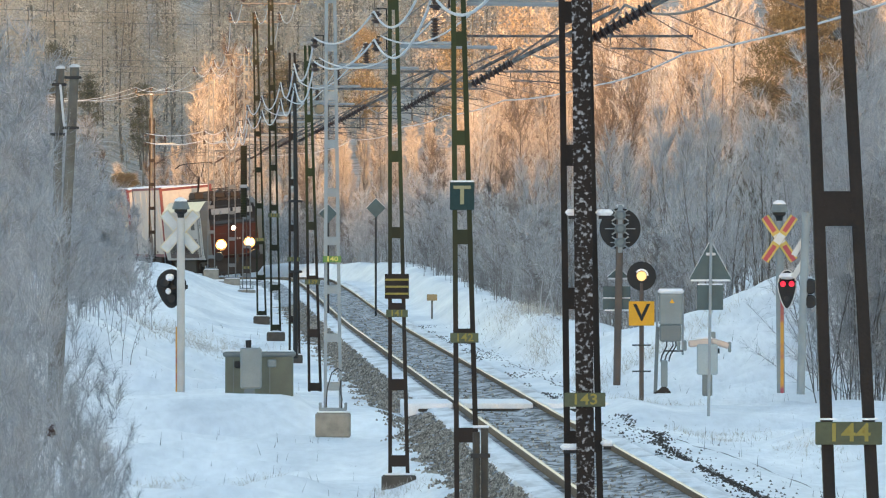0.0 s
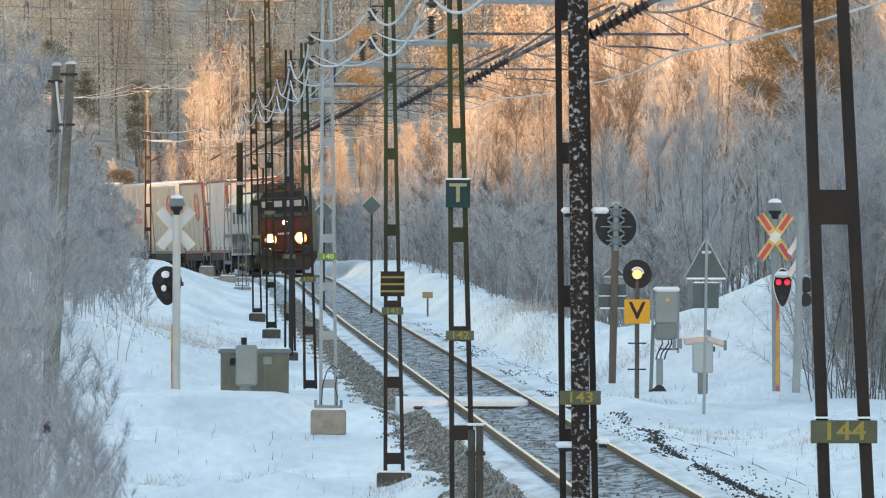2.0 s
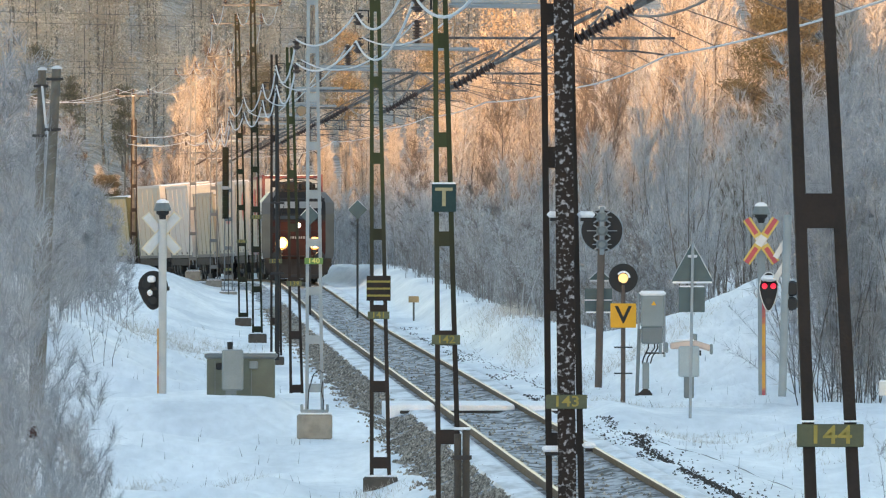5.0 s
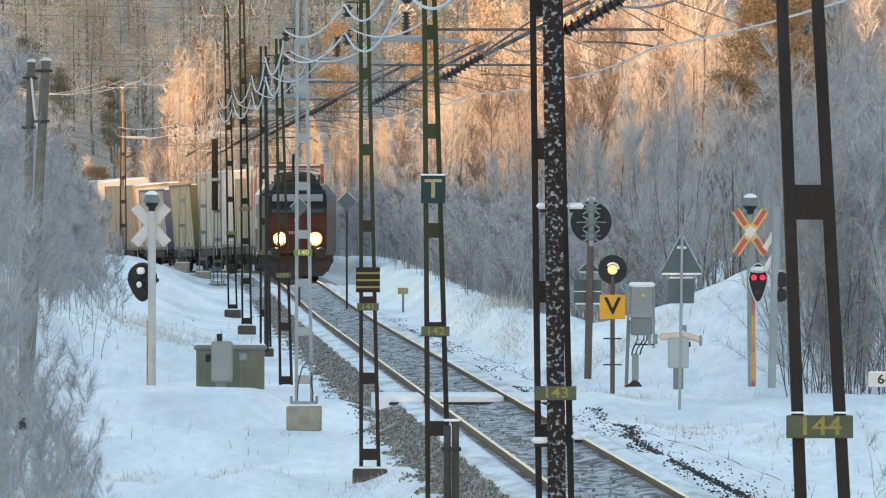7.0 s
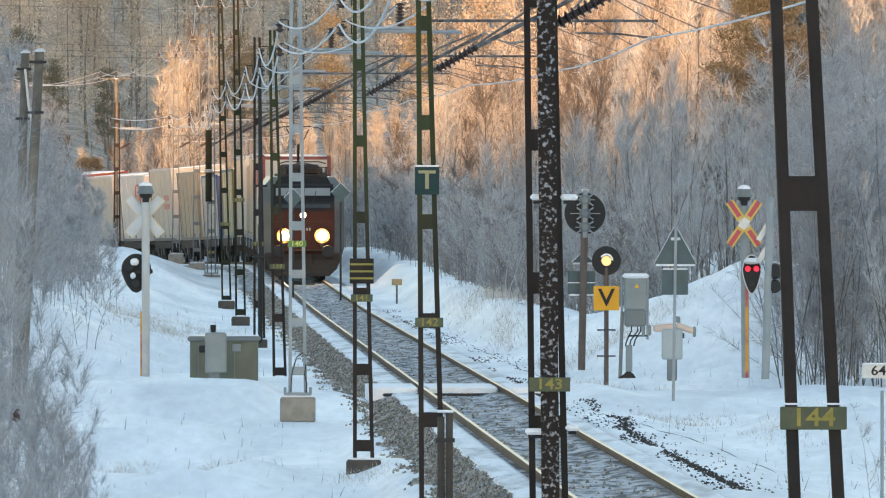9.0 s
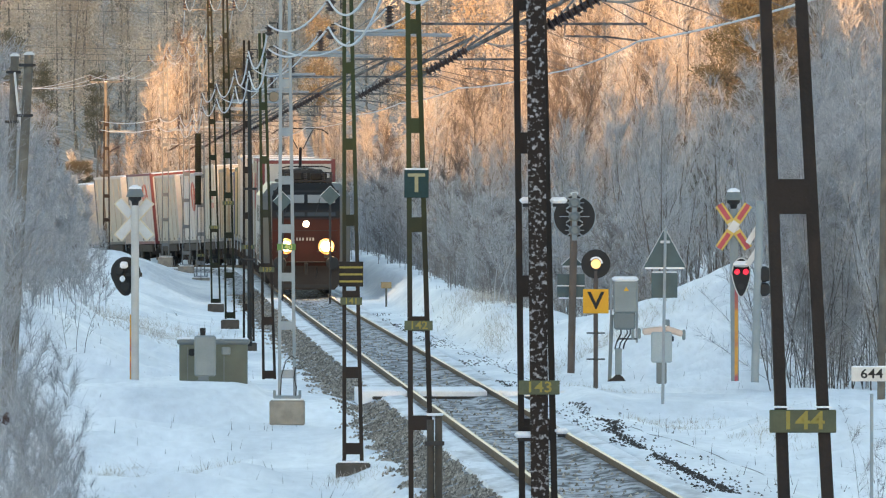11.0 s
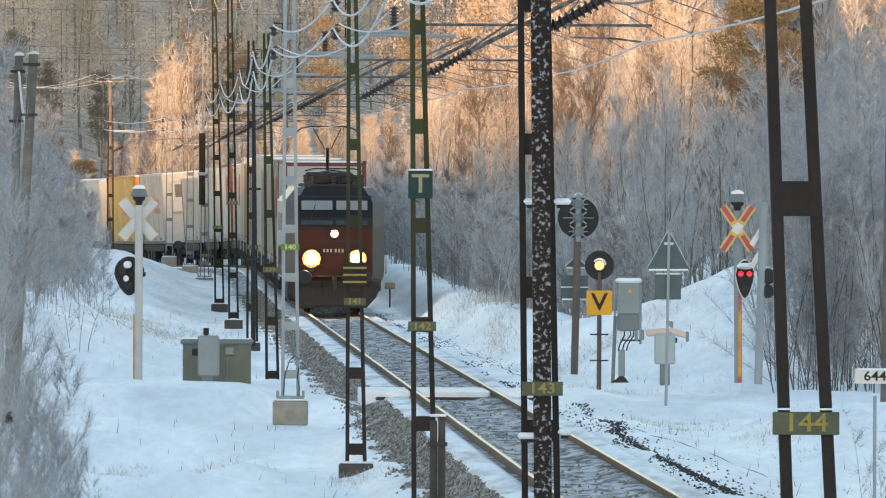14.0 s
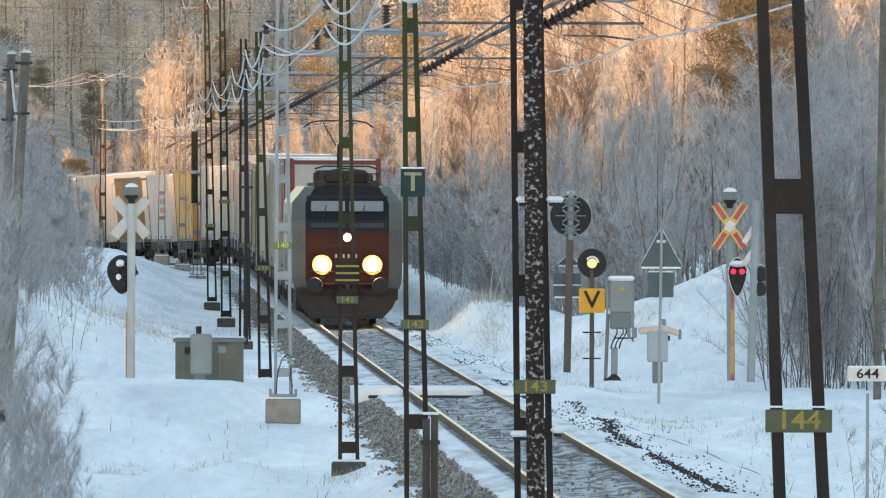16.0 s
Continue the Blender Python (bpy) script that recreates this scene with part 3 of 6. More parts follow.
M137 = mast(-4.77, 387, -0.10, 9.6, "137", paint=MAST_FAR, lean=0.016, wide=0.31, narrow=0.16, plate_z=3.25, bars_at=0.15, tee=9.3)
M136 = mast(-5.75, 430, -0.05, 9.6, "136", paint=MAST_FAR, lean=0.022, wide=0.32, narrow=0.16, plate_z=2.4, bars_at=0.1, tee=9.3)
for xx, yy, bz, tee in ((-7.75, 535, 0.0, 9.3), (-9.15, 588, 0.1, 9.3), (-10.6, 620, 0.3, 9.3)):
    mast(xx, yy, bz, 9.6, "134" if yy == 535 else "", lean=0.0, wide=0.36, narrow=0.22, leg=0.045, paint=SILVER_FAR, plate_z=0.9, bars_at=0.6, footing=0.7, tee=tee)


mast(-13.9, 648, 0.3, 7.4, "", lean=0.0, wide=0.36, narrow=0.26, paint=MAST_BROWN, bars_at=0.5, leg=0.07, label="dark distant catenary mast beside the curve")


def mast_extras():
    # broad snow-speckled steel post set against the mast, with its plate and snow-laden stubs
    post = thing("steel_post", "broad dark steel post speckled with blown snow", "catenary mast", (1.155, 107.6, -0.6))
    sh = Shape()
    h, k, e, w = 0.071, 0.08, 0.012, 0.008
    drawn(sh, [(-h, -k), (h, -k), (h, -k + e), (w, -k + e), (w, k - e), (h, k - e), (h, k), (-h, k), (-h, k - e), (-w, k - e), (-w, -k + e), (-h, -k + e)], 0.0, 0.0, -0.085, 8.2)
    part("column", sh, MAST_SPECK, post, "dark steel column with stuck snow")
    for z, x0, x1 in ((4.38, -0.16, -0.08), (4.38, 0.08, 0.17), (2.52, -0.20, -0.08), (2.55, 0.12, 0.18)):
        part("stub_bracket", Shape().tube([(x0, 0, z), (x1, 0, z)], 0.02), DARK_STEEL, post)
        part("stub_snow", Shape().box(((x0 + x1) / 2, 0, z + 0.035), (abs(x1 - x0) + 0.05, 0.10, 0.05), b=0.02), CLEAN_SNOW, post, "snow on the bracket")
    pl = part("number_plate", Shape().box((-0.03, -0.10, 2.93), (0.325, 0.014, 0.112), b=0.004), PLATE_GREEN, post, "green plate with snow-covered yellow number")
    lettering("number", "143", 0.12, YELLOW_TEXT, pl, (-0.03, -0.109, 2.93), 1.2)
    # T board
    sg = part("t_board", Shape().box((-0.075, -0.10, 4.37), (0.28, 0.015, 0.32), b=0.004), TEAL, M142, "dark teal board with a pale T")
    lettering("letter", "T", 0.30, PALE_TEXT, sg, (-0.075, -0.11, 4.37), 1.1)
    part("board_snow", Shape().box((-0.075, -0.10, 4.54), (0.27, 0.03, 0.02), b=0.006), CLEAN_SNOW, M142)
    # striped board
    sb = part("striped_board", Shape().box((-0.03, -0.10, 2.845), (0.36, 0.015, 0.375), b=0.004), MAST_BROWN, M141, "dark brown board with three yellow bars")
    for k in range(3):
        part("bar", Shape().box((-0.03, -0.11, 2.845 + 0.1 - 0.105 * k), (0.35, 0.006, 0.03)), YELLOW_TEXT, sb)
    # black round post with fittings at the dark mast
    bp = thing("cable_post", "slim black round cable post beside the mast", "post", (-3.66, 336.5, -0.2))
    part("pole", Shape().tube([(0, 0, 0), (0, 0, 2.2)], 0.06, 10).tube([(0, 0, 2.2), (-0.02, 0, 7.2)], 0.045, 10), BLACK, bp)
    part("clamp", Shape().box((0, 0, 2.15), (0.34, 0.2, 0.06), b=0.02), DARK_STEEL, bp)
    part("clamp", Shape().box((0, 0, 3.9), (0.36, 0.2, 0.06), b=0.02), DARK_STEEL, bp)
    # stump of timber posts beside the mast
    st = thing("timber_stub_posts", "pair of short weathered timber posts strapped together", "post", (0.42, 155.2, -0.5))
    for dx, h in ((-0.04, 1.72), (0.055, 1.78)):
        part("post", Shape().tube([(dx, 0, 0), (dx, 0, h)], 0.042, 8), DARK_WOOD, st)
    part("strap", Shape().box((0.01, -0.05, 1.45), (0.22, 0.02, 0.05)), DARK_STEEL, st)
    part("snow_cap", Shape().box((0.01, 0, 1.78), (0.2, 0.12, 0.03), b=0.012), CLEAN_SNOW, st)
    # tension wheel, cable loop at the grey mast's foot, bolts of the near plate
    part("tension_wheel", Shape().lathe((0.10, -0.12, 6.0), (0.10, -0.04, 6.0), [(0, 0.105), (0.25, 0.115), (0.5, 0.09), (0.75, 0.115), (1, 0.105)], 18), GLASS_INS, M139, "grey-green tension wheel")
    part("cable_loop", Shape().tube([(-0.12, -0.1, 0.12), (-0.10, -0.12, 0.45), (-0.02, -0.12, 0.72), (0.08, -0.12, 0.80), (0.15, -0.1, 0.74)], 0.010, 5), DARK_STEEL, M140)
    part("cable_loop", Shape().tube([(0.14, -0.1, 0.6), (0.12, -0.12, 0.42), (0.16, -0.12, 0.25), (0.15, -0.1, 0.1)], 0.012, 5), DARK_STEEL, M140)
    for dx in (-0.1, 0.1):
        part("plate_snow", Shape().box((-0.165 + dx, -0.10, 3.632), (0.09, 0.02, 0.010), b=0.003), CLEAN_SNOW, M144)
    # hanging tension weights
    tw = thing("tension_weight_stack", "dark hanging stack of tension weights with a pale collar", "tension weight", (-7.85, 534, 2.9))
    for i in range(29):
        z = 0.097 * i
        part("weight", Shape().lathe((0, 0, z), (0, 0, z + 0.097), [(0, 0.10), (0.08, 0.125), (0.8, 0.125), (1, 0.10)], 10), MAST_FAR, tw)
    part("collar", Shape().lathe((0, 0, 1.15), (0, 0, 1.28), [(0, 0.13), (0.5, 0.17), (1, 0.13)], 10), PALE_STEEL, tw)
    part("rope", Shape().tube([(0, 0, 2.8), (0.04, 0, 4.3)], 0.015), WIRE, tw)
    part("guide_rod", Shape().tube([(0.12, 0, -3.0), (0.12, 0, 2.9)], 0.015), DARK_STEEL, tw)


mast_extras()


def sagging(p0, p1, sag, n=14):
    p0, p1 = Vector(p0), Vector(p1)
    return [p0.lerp(p1, i / n) - Vector((0, 0, sag * 4 * (i / n) * (1 - i / n))) for i in range(n + 1)]


def build_wires():
    order = sorted(MASTS.values(), key=lambda q: q[1])
    # two frosted conductors on the side insulators
    for zi in (6.66, 6.24):
        for (xa, ya, ba, la, _), (xb, yb, bb, lb, _) in zip(order[:-1], order[1:]):
            a = (xa - la * (zi - ba) - 0.29, ya, zi)
            b = (xb - lb * (zi - bb) - 0.29, yb, zi)
            sh = Shape().tube(sagging(a, b, 0.50 * min(((yb - ya) / 48) ** 2, 1.3)), 0.017, 5)
            solid("frosted_cable", sh, FROST, "frost-white sagging cable between the masts", "cable", smooth=True, group="frosted cables")
    # frosted jumper loops from the post insulators
    for (xa, ya, ba, la, _), (xb, yb, bb, lb, _) in zip(order[:-1], order[1:]):
        a = (xa - la * 6.6 + 0.62, ya, 6.57)
        b = (xb - lb * 6.6 - 0.20, yb, 6.30)
        if yb < 400:
            solid("frosted_jumper", Shape().tube(sagging(a, b, 0.42), 0.013, 5), FROST, "thin frost-white jumper cable", "cable", smooth=True)
    # contact wire and messenger with droppers
    cpts, mpts, drops = [], [], []
    for (xa, ya, *_), (xb, yb, *_) in zip(order[:-1], order[1:]):
        sa = 0.22 if int(ya) % 2 else -0.30
        sb = 0.22 if int(yb) % 2 else -0.30
        ca = Vector((float(track_x(ya)) + sa, ya, 5.56))
        cb = Vector((float(track_x(yb)) + sb, yb, 5.56))
        ma, mb = Vector((xa + 1.80, ya, 6.12)), Vector((xb + 1.80, yb, 6.12))
        pc, pm = sagging(ca, cb, 0.05), sagging(ma, mb, 0.35)
        cpts += pc[:-1]
        mpts += pm[:-1]
        drops += [(pm[q], pc[q]) for q in (2, 4, 7, 10, 12)]
    solid("contact_wire", Shape().tube(cpts + [cb], 0.0115, 5), FROST, "frosted contact wire above the track", "wire", smooth=True)
    ms = thing("messenger_wire", "dark messenger wire with thin droppers", "wire")
    part("wire", Shape().tube(mpts + [mb], 0.014, 5), WIRE, ms)
    for a, b in drops:
        part("dropper", Shape().tube([a, b], 0.006, 4), WIRE, ms)
    # the three wires on the crossarms
    tees = [q for q in order if 387 <= q[1] < 640] + [(-14.3, 665, 0.9, 0, None), (-21.5, 690, 1.2, 0, None)]
    for k, dx in enumerate((-0.78, 0.0, 0.78)):
        sh = Shape()
        for qa, qb in zip(tees[:-1], tees[1:]):
            sh.tube(sagging((qa[0] - qa[3] * 9 + dx, qa[1], 9.62 if qa[4] else 9.0), (qb[0] - qb[3] * 9 + dx, qb[1], 9.62 if qb[4] else 9.0), 0.6), 0.012, 4)
        qa = tees[0]
        sh.tube(sagging((1.5 + dx, 150, 9.7), (qa[0] + dx, qa[1], 9.62), 1.2), 0.012, 4)
        solid("power_wire", sh, FROST, "thin frosted overhead power wire", "wire", group="power wires")
    for z in (15.6, 14.9, 12.4, 12.0, 11.6):
        solid("power_wire", Shape().tube(sagging((-70, 905, z + 2.2), (75, 915, z + 1.6), 2.0, 24), 0.011, 4), WIRE, "thin grey power wire crossing the valley", "wire", group="power wires")
    for z0, y0, z1, y1 in ((7.1, 140, 7.4, 500), (7.5, 140, 7.6, 500)):
        solid("feeder_wire", Shape().tube(sagging((-1.2 + 0.02 * y0, y0, z0), (-7.2, y1, z1), 0.8), 0.011, 4), WIRE, "dark feeder wire along the masts", "wire")


build_wires()


# ---------------- crossing signals, boards and cabinets ----------------
def at_ground(x, y, sink=0.06):
    return (x, y, float(ground_z(x, y)) - sink)


def plank(sh, c, length, width, thick, angle):
    """A flat board in the x-z plane, turned by an angle."""
    return sh.box(c, (length, thick, width), ry=angle, b=0.004)


POST_PALE = mat("pale_post_paint", (0.46, 0.475, 0.475), 0.55, second=(0.36, 0.37, 0.37), scale=3, amount=0.7)
BUCK_FACE = mat("weathered_board_white", (0.56, 0.605, 0.625), 0.6, second=(0.45, 0.48, 0.50), scale=4, amount=0.7)
BUCK_EDGE = mat("faded_yellow_board_edge", (0.52, 0.47, 0.33), 0.6, second=(0.60, 0.58, 0.50), scale=2, amount=0.8)


def crossing_signal(x, y, base_z, height, front, lean=0.0):
    """Post with a hooded bell lamp, crossbuck and a drop-shaped lamp board."""
    th = thing("crossing_signal", "pale level crossing post with red-yellow crossbuck and lit lamps" if front
               else "white level crossing post from behind with black lamp board", "crossing signal", (x, y, base_z), 0)
    h = height
    part("post", Shape().tube([(0, 0, 0), (lean, 0, h - 0.3)], 0.075, 12), SILVER if front else POST_PALE, th)
    part("reflector_strip", Shape().box((0.02 if front else -0.085, -0.075 if front else 0.0, 0.95 if front else 0.7), (0.06 if front else 0.03, 0.03, 1.9 if front else 1.3), b=0.005), ORANGE_POST, th, "faded orange and red reflector strip")
    part("bell_body", Shape().lathe((lean, 0, h - 0.34), (lean, 0, h - 0.06), [(0, 0.05), (0.4, 0.07), (0.55, 0.12), (0.95, 0.12), (1, 0.1)], 14), BLACK, th)
    part("bell_hood", Shape().lathe((lean, 0, h - 0.14), (lean, 0, h + 0.06), [(0, 0.165), (0.15, 0.165), (0.6, 0.13), (1, 0.08)], 14), BOX_DARK, th, "pale hood with snow on top")
    part("hood_snow", Shape().lathe((lean, 0, h + 0.01), (lean, 0, h + 0.085), [(0, 0.125), (0.5, 0.11), (1, 0.04)], 14), CLEAN_SNOW, th)
    zc = h - (0.63 if front else 0.56)
    for k, ang in enumerate((56 if front else 49, -56 if front else -49)):
        d = Vector((math.cos(radians(ang)), 0, -math.sin(radians(ang))))
        yb = -0.11 - 0.014 * k
        L = 0.98 if front else 0.94
        if front:
            part("crossbuck_board", plank(Shape(), (lean, yb, zc), L, 0.16, 0.012, ang), YELLOW, th, "yellow edged crossbuck board")
            for s in (-1, 1):
                c = Vector((lean, yb - 0.008, zc)) + d * s * L * 0.33
                part("red_stripe", plank(Shape(), c, L * 0.34, 0.085, 0.006, ang), RED, th)
            part("white_centre", plank(Shape(), (lean, yb - 0.010, zc), 0.20, 0.15, 0.006, ang), WHITE, th)
        else:
            part("crossbuck_board", plank(Shape(), (lean - 0.02, yb + 0.24, zc), L, 0.20, 0.012, ang), BUCK_EDGE, th, "pale yellow edged crossbuck board")
            part("board_face", plank(Shape(), (lean - 0.02, yb + 0.231, zc), L - 0.05, 0.15, 0.006, ang), BUCK_FACE, th)
    # drop-shaped lamp board: broad above, pointed below
    zl = h - (1.52 if front else 1.58)
    outline = []
    for i in range(24):
        a = 2 * math.pi * i / 24
        w, v = 0.27 * math.cos(a), 0.30 * math.sin(a)
        if v < 0:
            w, v = w * (1 + v * 1.1), v * 1.35
        outline.append((w, v))
    ox = 0.11 if front else -0.18
    back = 0.0 if front else 0.24
    bd = Shape().prism([(ox + px * (0.62 if front else 1.0), zl + pz) for px, pz in outline], back - 0.13, back - 0.10)
    part("lamp_board", bd, BLACK, th, "black drop-shaped lamp board")
    rim = Shape()
    pts = [(ox + px * (0.63 if front else 1.01), back - 0.12, zl + pz * 1.01) for px, pz in outline]
    rim.tube(pts + [pts[0]], 0.014, 5)
    part("board_rim", rim, WHITE if front else DARK_STEEL, th)
    if front:
        for dx in (-0.075, 0.085):
            part("red_lamp", Shape().lathe((ox + dx, -0.15, zl + 0.05), (ox + dx, -0.13, zl + 0.05), [(0, 0.03), (0.4, 0.050), (1, 0.055)], 14), LAMP_RED, th, "lit red lamp")
            part("lamp_hood", Shape().prism([(ox + dx + 0.09 * math.cos(a), zl + 0.05 + 0.09 * math.sin(a)) for a in np.linspace(0.1, 3.04, 9)]
                                            + [(ox + dx + 0.08 * math.cos(a), zl + 0.05 + 0.08 * math.sin(a)) for a in np.linspace(3.04, 0.1, 9)], -0.32, -0.12), BLACK, th)
        part("hood_snow", Shape().box((ox, -0.2, zl + 0.19), (0.30, 0.22, 0.12), b=0.05), CLEAN_SNOW, th, "snow heaped on the lamp hoods")
        part("white_lamp", Shape().lathe((ox, -0.15, zl - 0.22), (ox, -0.13, zl - 0.22), [(0, 0.04), (1, 0.06)], 12), DARK_STEEL, th)
    else:
        for dx, dz, rr in ((-0.12, 0.06, 0.10), (0.14, 0.06, 0.10), (0.0, -0.24, 0.10)):
            part("lamp_housing", Shape().lathe((ox + dx, 0.02, zl + dz), (ox + dx, 0.12, zl + dz), [(0, rr * 0.7), (0.3, rr), (1, rr)], 12), BLACK, th)
        part("snow_patch", Shape().box((ox - 0.03, 0.03, zl + 0.16), (0.16, 0.08, 0.13), rz=20, b=0.05), CLEAN_SNOW, th)
        part("snow_patch", Shape().box((ox - 0.06, 0.03, zl - 0.10), (0.10, 0.08, 0.12), rz=-10, b=0.04), CLEAN_SNOW, th)
        part("bracket", Shape().box((-0.02, 0.085, zl - 0.02), (0.3, 0.06, 0.08), b=0.01), DARK_STEEL, th)


crossing_signal(-4.93, 255, 0.06, 3.70, False)
crossing_signal(6.28, 252, 0.21, 3.50, True, lean=-0.03)
bare = thing("steel_post", "plain leaning galvanised steel post", "post", (6.62, 251, 0.2))
part("pole", Shape().tube([(0, 0, 0), (0.10, 0, 3.36)], 0.075, 12), SILVER, bare)
for dz in (2.75, 2.35):
    part("board_edge", Shape().box((-0.02, 0.05, dz), (0.10, 0.02, 0.42), ry=32), WHITE, bare)
part("lamp_back", Shape().lathe((0.17, -0.05, 2.0), (0.17, 0.12, 2.0), [(0, 0.12), (0.4, 0.15), (1, 0.15)], 14), BLACK, bare)
part("lamp_back", Shape().lathe((0.17, -0.05, 1.72), (0.17, 0.12, 1.72), [(0, 0.10), (0.4, 0.13), (1, 0.13)], 14), BLACK, bare)
part("snow_blob", Shape().lathe((0.36, 0, 1.90), (0.36, 0, 2.08), [(0, 0.03), (0.4, 0.07), (1, 0.04)], 10), CLEAN_SNOW, bare)


def build_signals():
    # large round signal seen from behind
    a = thing("main_signal", "black round signal screen seen from behind on a brown post", "railway signal", (3.55, 277, 0.09))
    part("post", Shape().tube([(0, 0, -0.1), (0.07, 0, 3.4)], 0.075, 12), mat("brown_post", (0.12, 0.095, 0.08), 0.8, scale=4, amount=0.7), a)
    zc = 3.10
    part("screen", Shape().lathe((0.07, 0.02, zc), (0.07, 0.05, zc), [(0, 0.43), (1, 0.43)], 40), BLACK, a, "round black signal screen")
    part("screen_rim", Shape().tube([(0.07 + 0.43 * math.cos(q), 0.02, zc + 0.43 * math.sin(q)) for q in np.linspace(0, 2 * math.pi, 41)], 0.012, 5), PALE_STEEL, a)
    for dz in (0.28, 0.0, -0.28):
        part("lamp_housing", Shape().lathe((0.07, -0.13, zc + dz), (0.07, 0.02, zc + dz), [(0, 0.07), (0.3, 0.10), (0.7, 0.12), (1, 0.13)], 8), BOX_DARK, a, "grey lamp housing")
        part("stay_bar", Shape().box((0.07, -0.03, zc + dz), (0.62 if dz == 0 else 0.40, 0.02, 0.018), b=0.004), PALE_STEEL, a)
        for ang in (35, 145):
            part("spoke", Shape().box((0.07, -0.04, zc + dz), (0.42, 0.02, 0.03), ry=ang, b=0.004), PALE_STEEL, a)
    part("spine", Shape().box((0.07, -0.06, zc), (0.10, 0.05, 0.98), b=0.01), SILVER, a)
    part("top_cap", Shape().box((0.07, -0.02, zc + 0.47), (0.16, 0.12, 0.06), b=0.02), FROST, a)
    part("small_triangle", Shape().prism([(-0.20, 2.10), (0.26, 2.10), (0.03, 2.31)], 0.10, 0.115), SIGN_BACK, a, "small triangular board")
    part("triangle_edge", Shape().box((0.03, 0.09, 2.08), (0.40, 0.03, 0.035)).tube([(-0.20, 0.10, 2.11), (0.03, 0.10, 2.32), (0.26, 0.10, 2.11)], 0.011, 5), FROST, a)
    part("lower_board", Shape().box((0.0, 0.11, 1.81), (0.56, 0.02, 0.225), b=0.004), SIGN_BACK, a)
    part("lower_board", Shape().box((0.0, 0.11, 1.56), (0.56, 0.02, 0.225), b=0.004), SIGN_BACK, a)
    part("board_snow", Shape().box((0.0, 0.10, 1.685), (0.56, 0.03, 0.02)), CLEAN_SNOW, a)
    part("board_snow", Shape().box((0.0, 0.10, 1.435), (0.5, 0.04, 0.035), b=0.01), CLEAN_SNOW, a)
    # crossing signal for trains, white light lit, V board below
    b = thing("crossing_warning_signal", "round dark signal with lit white lamp above yellow V board", "railway signal", (3.88, 265, -0.03))
    part("post", Shape().tube([(0, 0, -0.1), (0.0, 0, 2.2)], 0.045, 10), mat("rusty_post", (0.11, 0.085, 0.075), 0.8, scale=4, amount=0.7), b)
    zc = 2.33
    part("screen", Shape().lathe((0, -0.03, zc), (0, 0.02, zc), [(0, 0.285), (1, 0.285)], 36), BLACK, b, "round black screen")
    part("lamp", Shape().lathe((0, -0.07, zc), (0, -0.04, zc), [(0, 0.06), (0.5, 0.095), (1, 0.10)], 20), LAMP_SIGNAL, b, "lit white lamp")
    part("lamp_ring", Shape().tube([(0.108 * math.cos(q), -0.05, zc + 0.108 * math.sin(q)) for q in np.linspace(0, 2 * math.pi, 25)], 0.014, 6), DARK_STEEL, b)
    hood = [(0.135 * math.cos(q), zc + 0.01 + 0.135 * math.sin(q)) for q in np.linspace(0.0, 2.6, 12)]
    hood += [(0.10 * math.cos(q), zc + 0.01 + 0.10 * math.sin(q)) for q in np.linspace(2.6, 0.0, 12)]
    part("hood_snow", Shape().prism(hood, -0.16, -0.05), CLEAN_SNOW, b, "snow on the lamp hood")
    sg = part("v_board", Shape().box((0, -0.065, 1.60), (0.50, 0.015, 0.475), b=0.004), YELLOW_SIGN, b, "yellow square board with a black V")
    lettering("letter", "V", 0.47, BLACK, sg, (0, -0.078, 1.60), 1.1)
    for z in (0.47, 0.98):
        part("step_bar", Shape().tube([(-0.18, -0.03, z), (0.18, -0.03, z)], 0.016), DARK_STEEL, b)
    # triangular warning sign from behind
    c = thing("warning_sign", "triangular road sign with a square plate seen from behind", "road sign", (4.70, 240, -0.02))
    part("post", Shape().tube([(0, 0, 0), (0.045, 0, 3.1)], 0.027, 8), PALE_STEEL, c)
    part("triangle", Shape().prism([(-0.33, 2.44), (0.40, 2.44), (0.385, 2.40), (-0.315, 2.40)], 0.03, 0.045).prism([(-0.335, 2.44), (0.405, 2.44), (0.06, 3.06), (0.01, 3.06)], 0.03, 0.045), SIGN_BACK, c, "grey-green back of a triangular board")
    edge = [(-0.335, 0.04, 2.43), (0.01, 0.04, 3.07), (0.06, 0.04, 3.07), (0.405, 0.04, 2.43)]
    part("triangle_edge", Shape().tube(edge, 0.011, 5), FROST, c)
    part("triangle_snow", Shape().box((0.035, 0.02, 2.405), (0.7, 0.04, 0.035), b=0.012), CLEAN_SNOW, c)
    part("square_plate", Shape().box((0.03, 0.04, 2.10), (0.46, 0.015, 0.44), b=0.004), SIGN_BACK, c)
    part("plate_snow", Shape().box((0.03, 0.03, 2.335), (0.44, 0.03, 0.025), b=0.008), CLEAN_SNOW, c)
    part("clamp", Shape().box((0.04, 0.0, 2.87), (0.17, 0.03, 0.05), b=0.01), FROST, c)
    # kilometre board
    d = thing("kilometre_board", "white kilometre board with black figures on a grey post", "sign", (6.02, 172, -0.35))
    part("post", Shape().tube([(0.0, 0.02, 0), (0, 0.02, 1.60)], 0.022, 8), PALE_STEEL, d)
    sg = part("board", Shape().box((0, 0, 1.85), (0.52, 0.02, 0.185), b=0.006), WHITE, d)
    lettering("number", "644", 0.17, BLACK, sg, (0, -0.014, 1.85), 1.15)
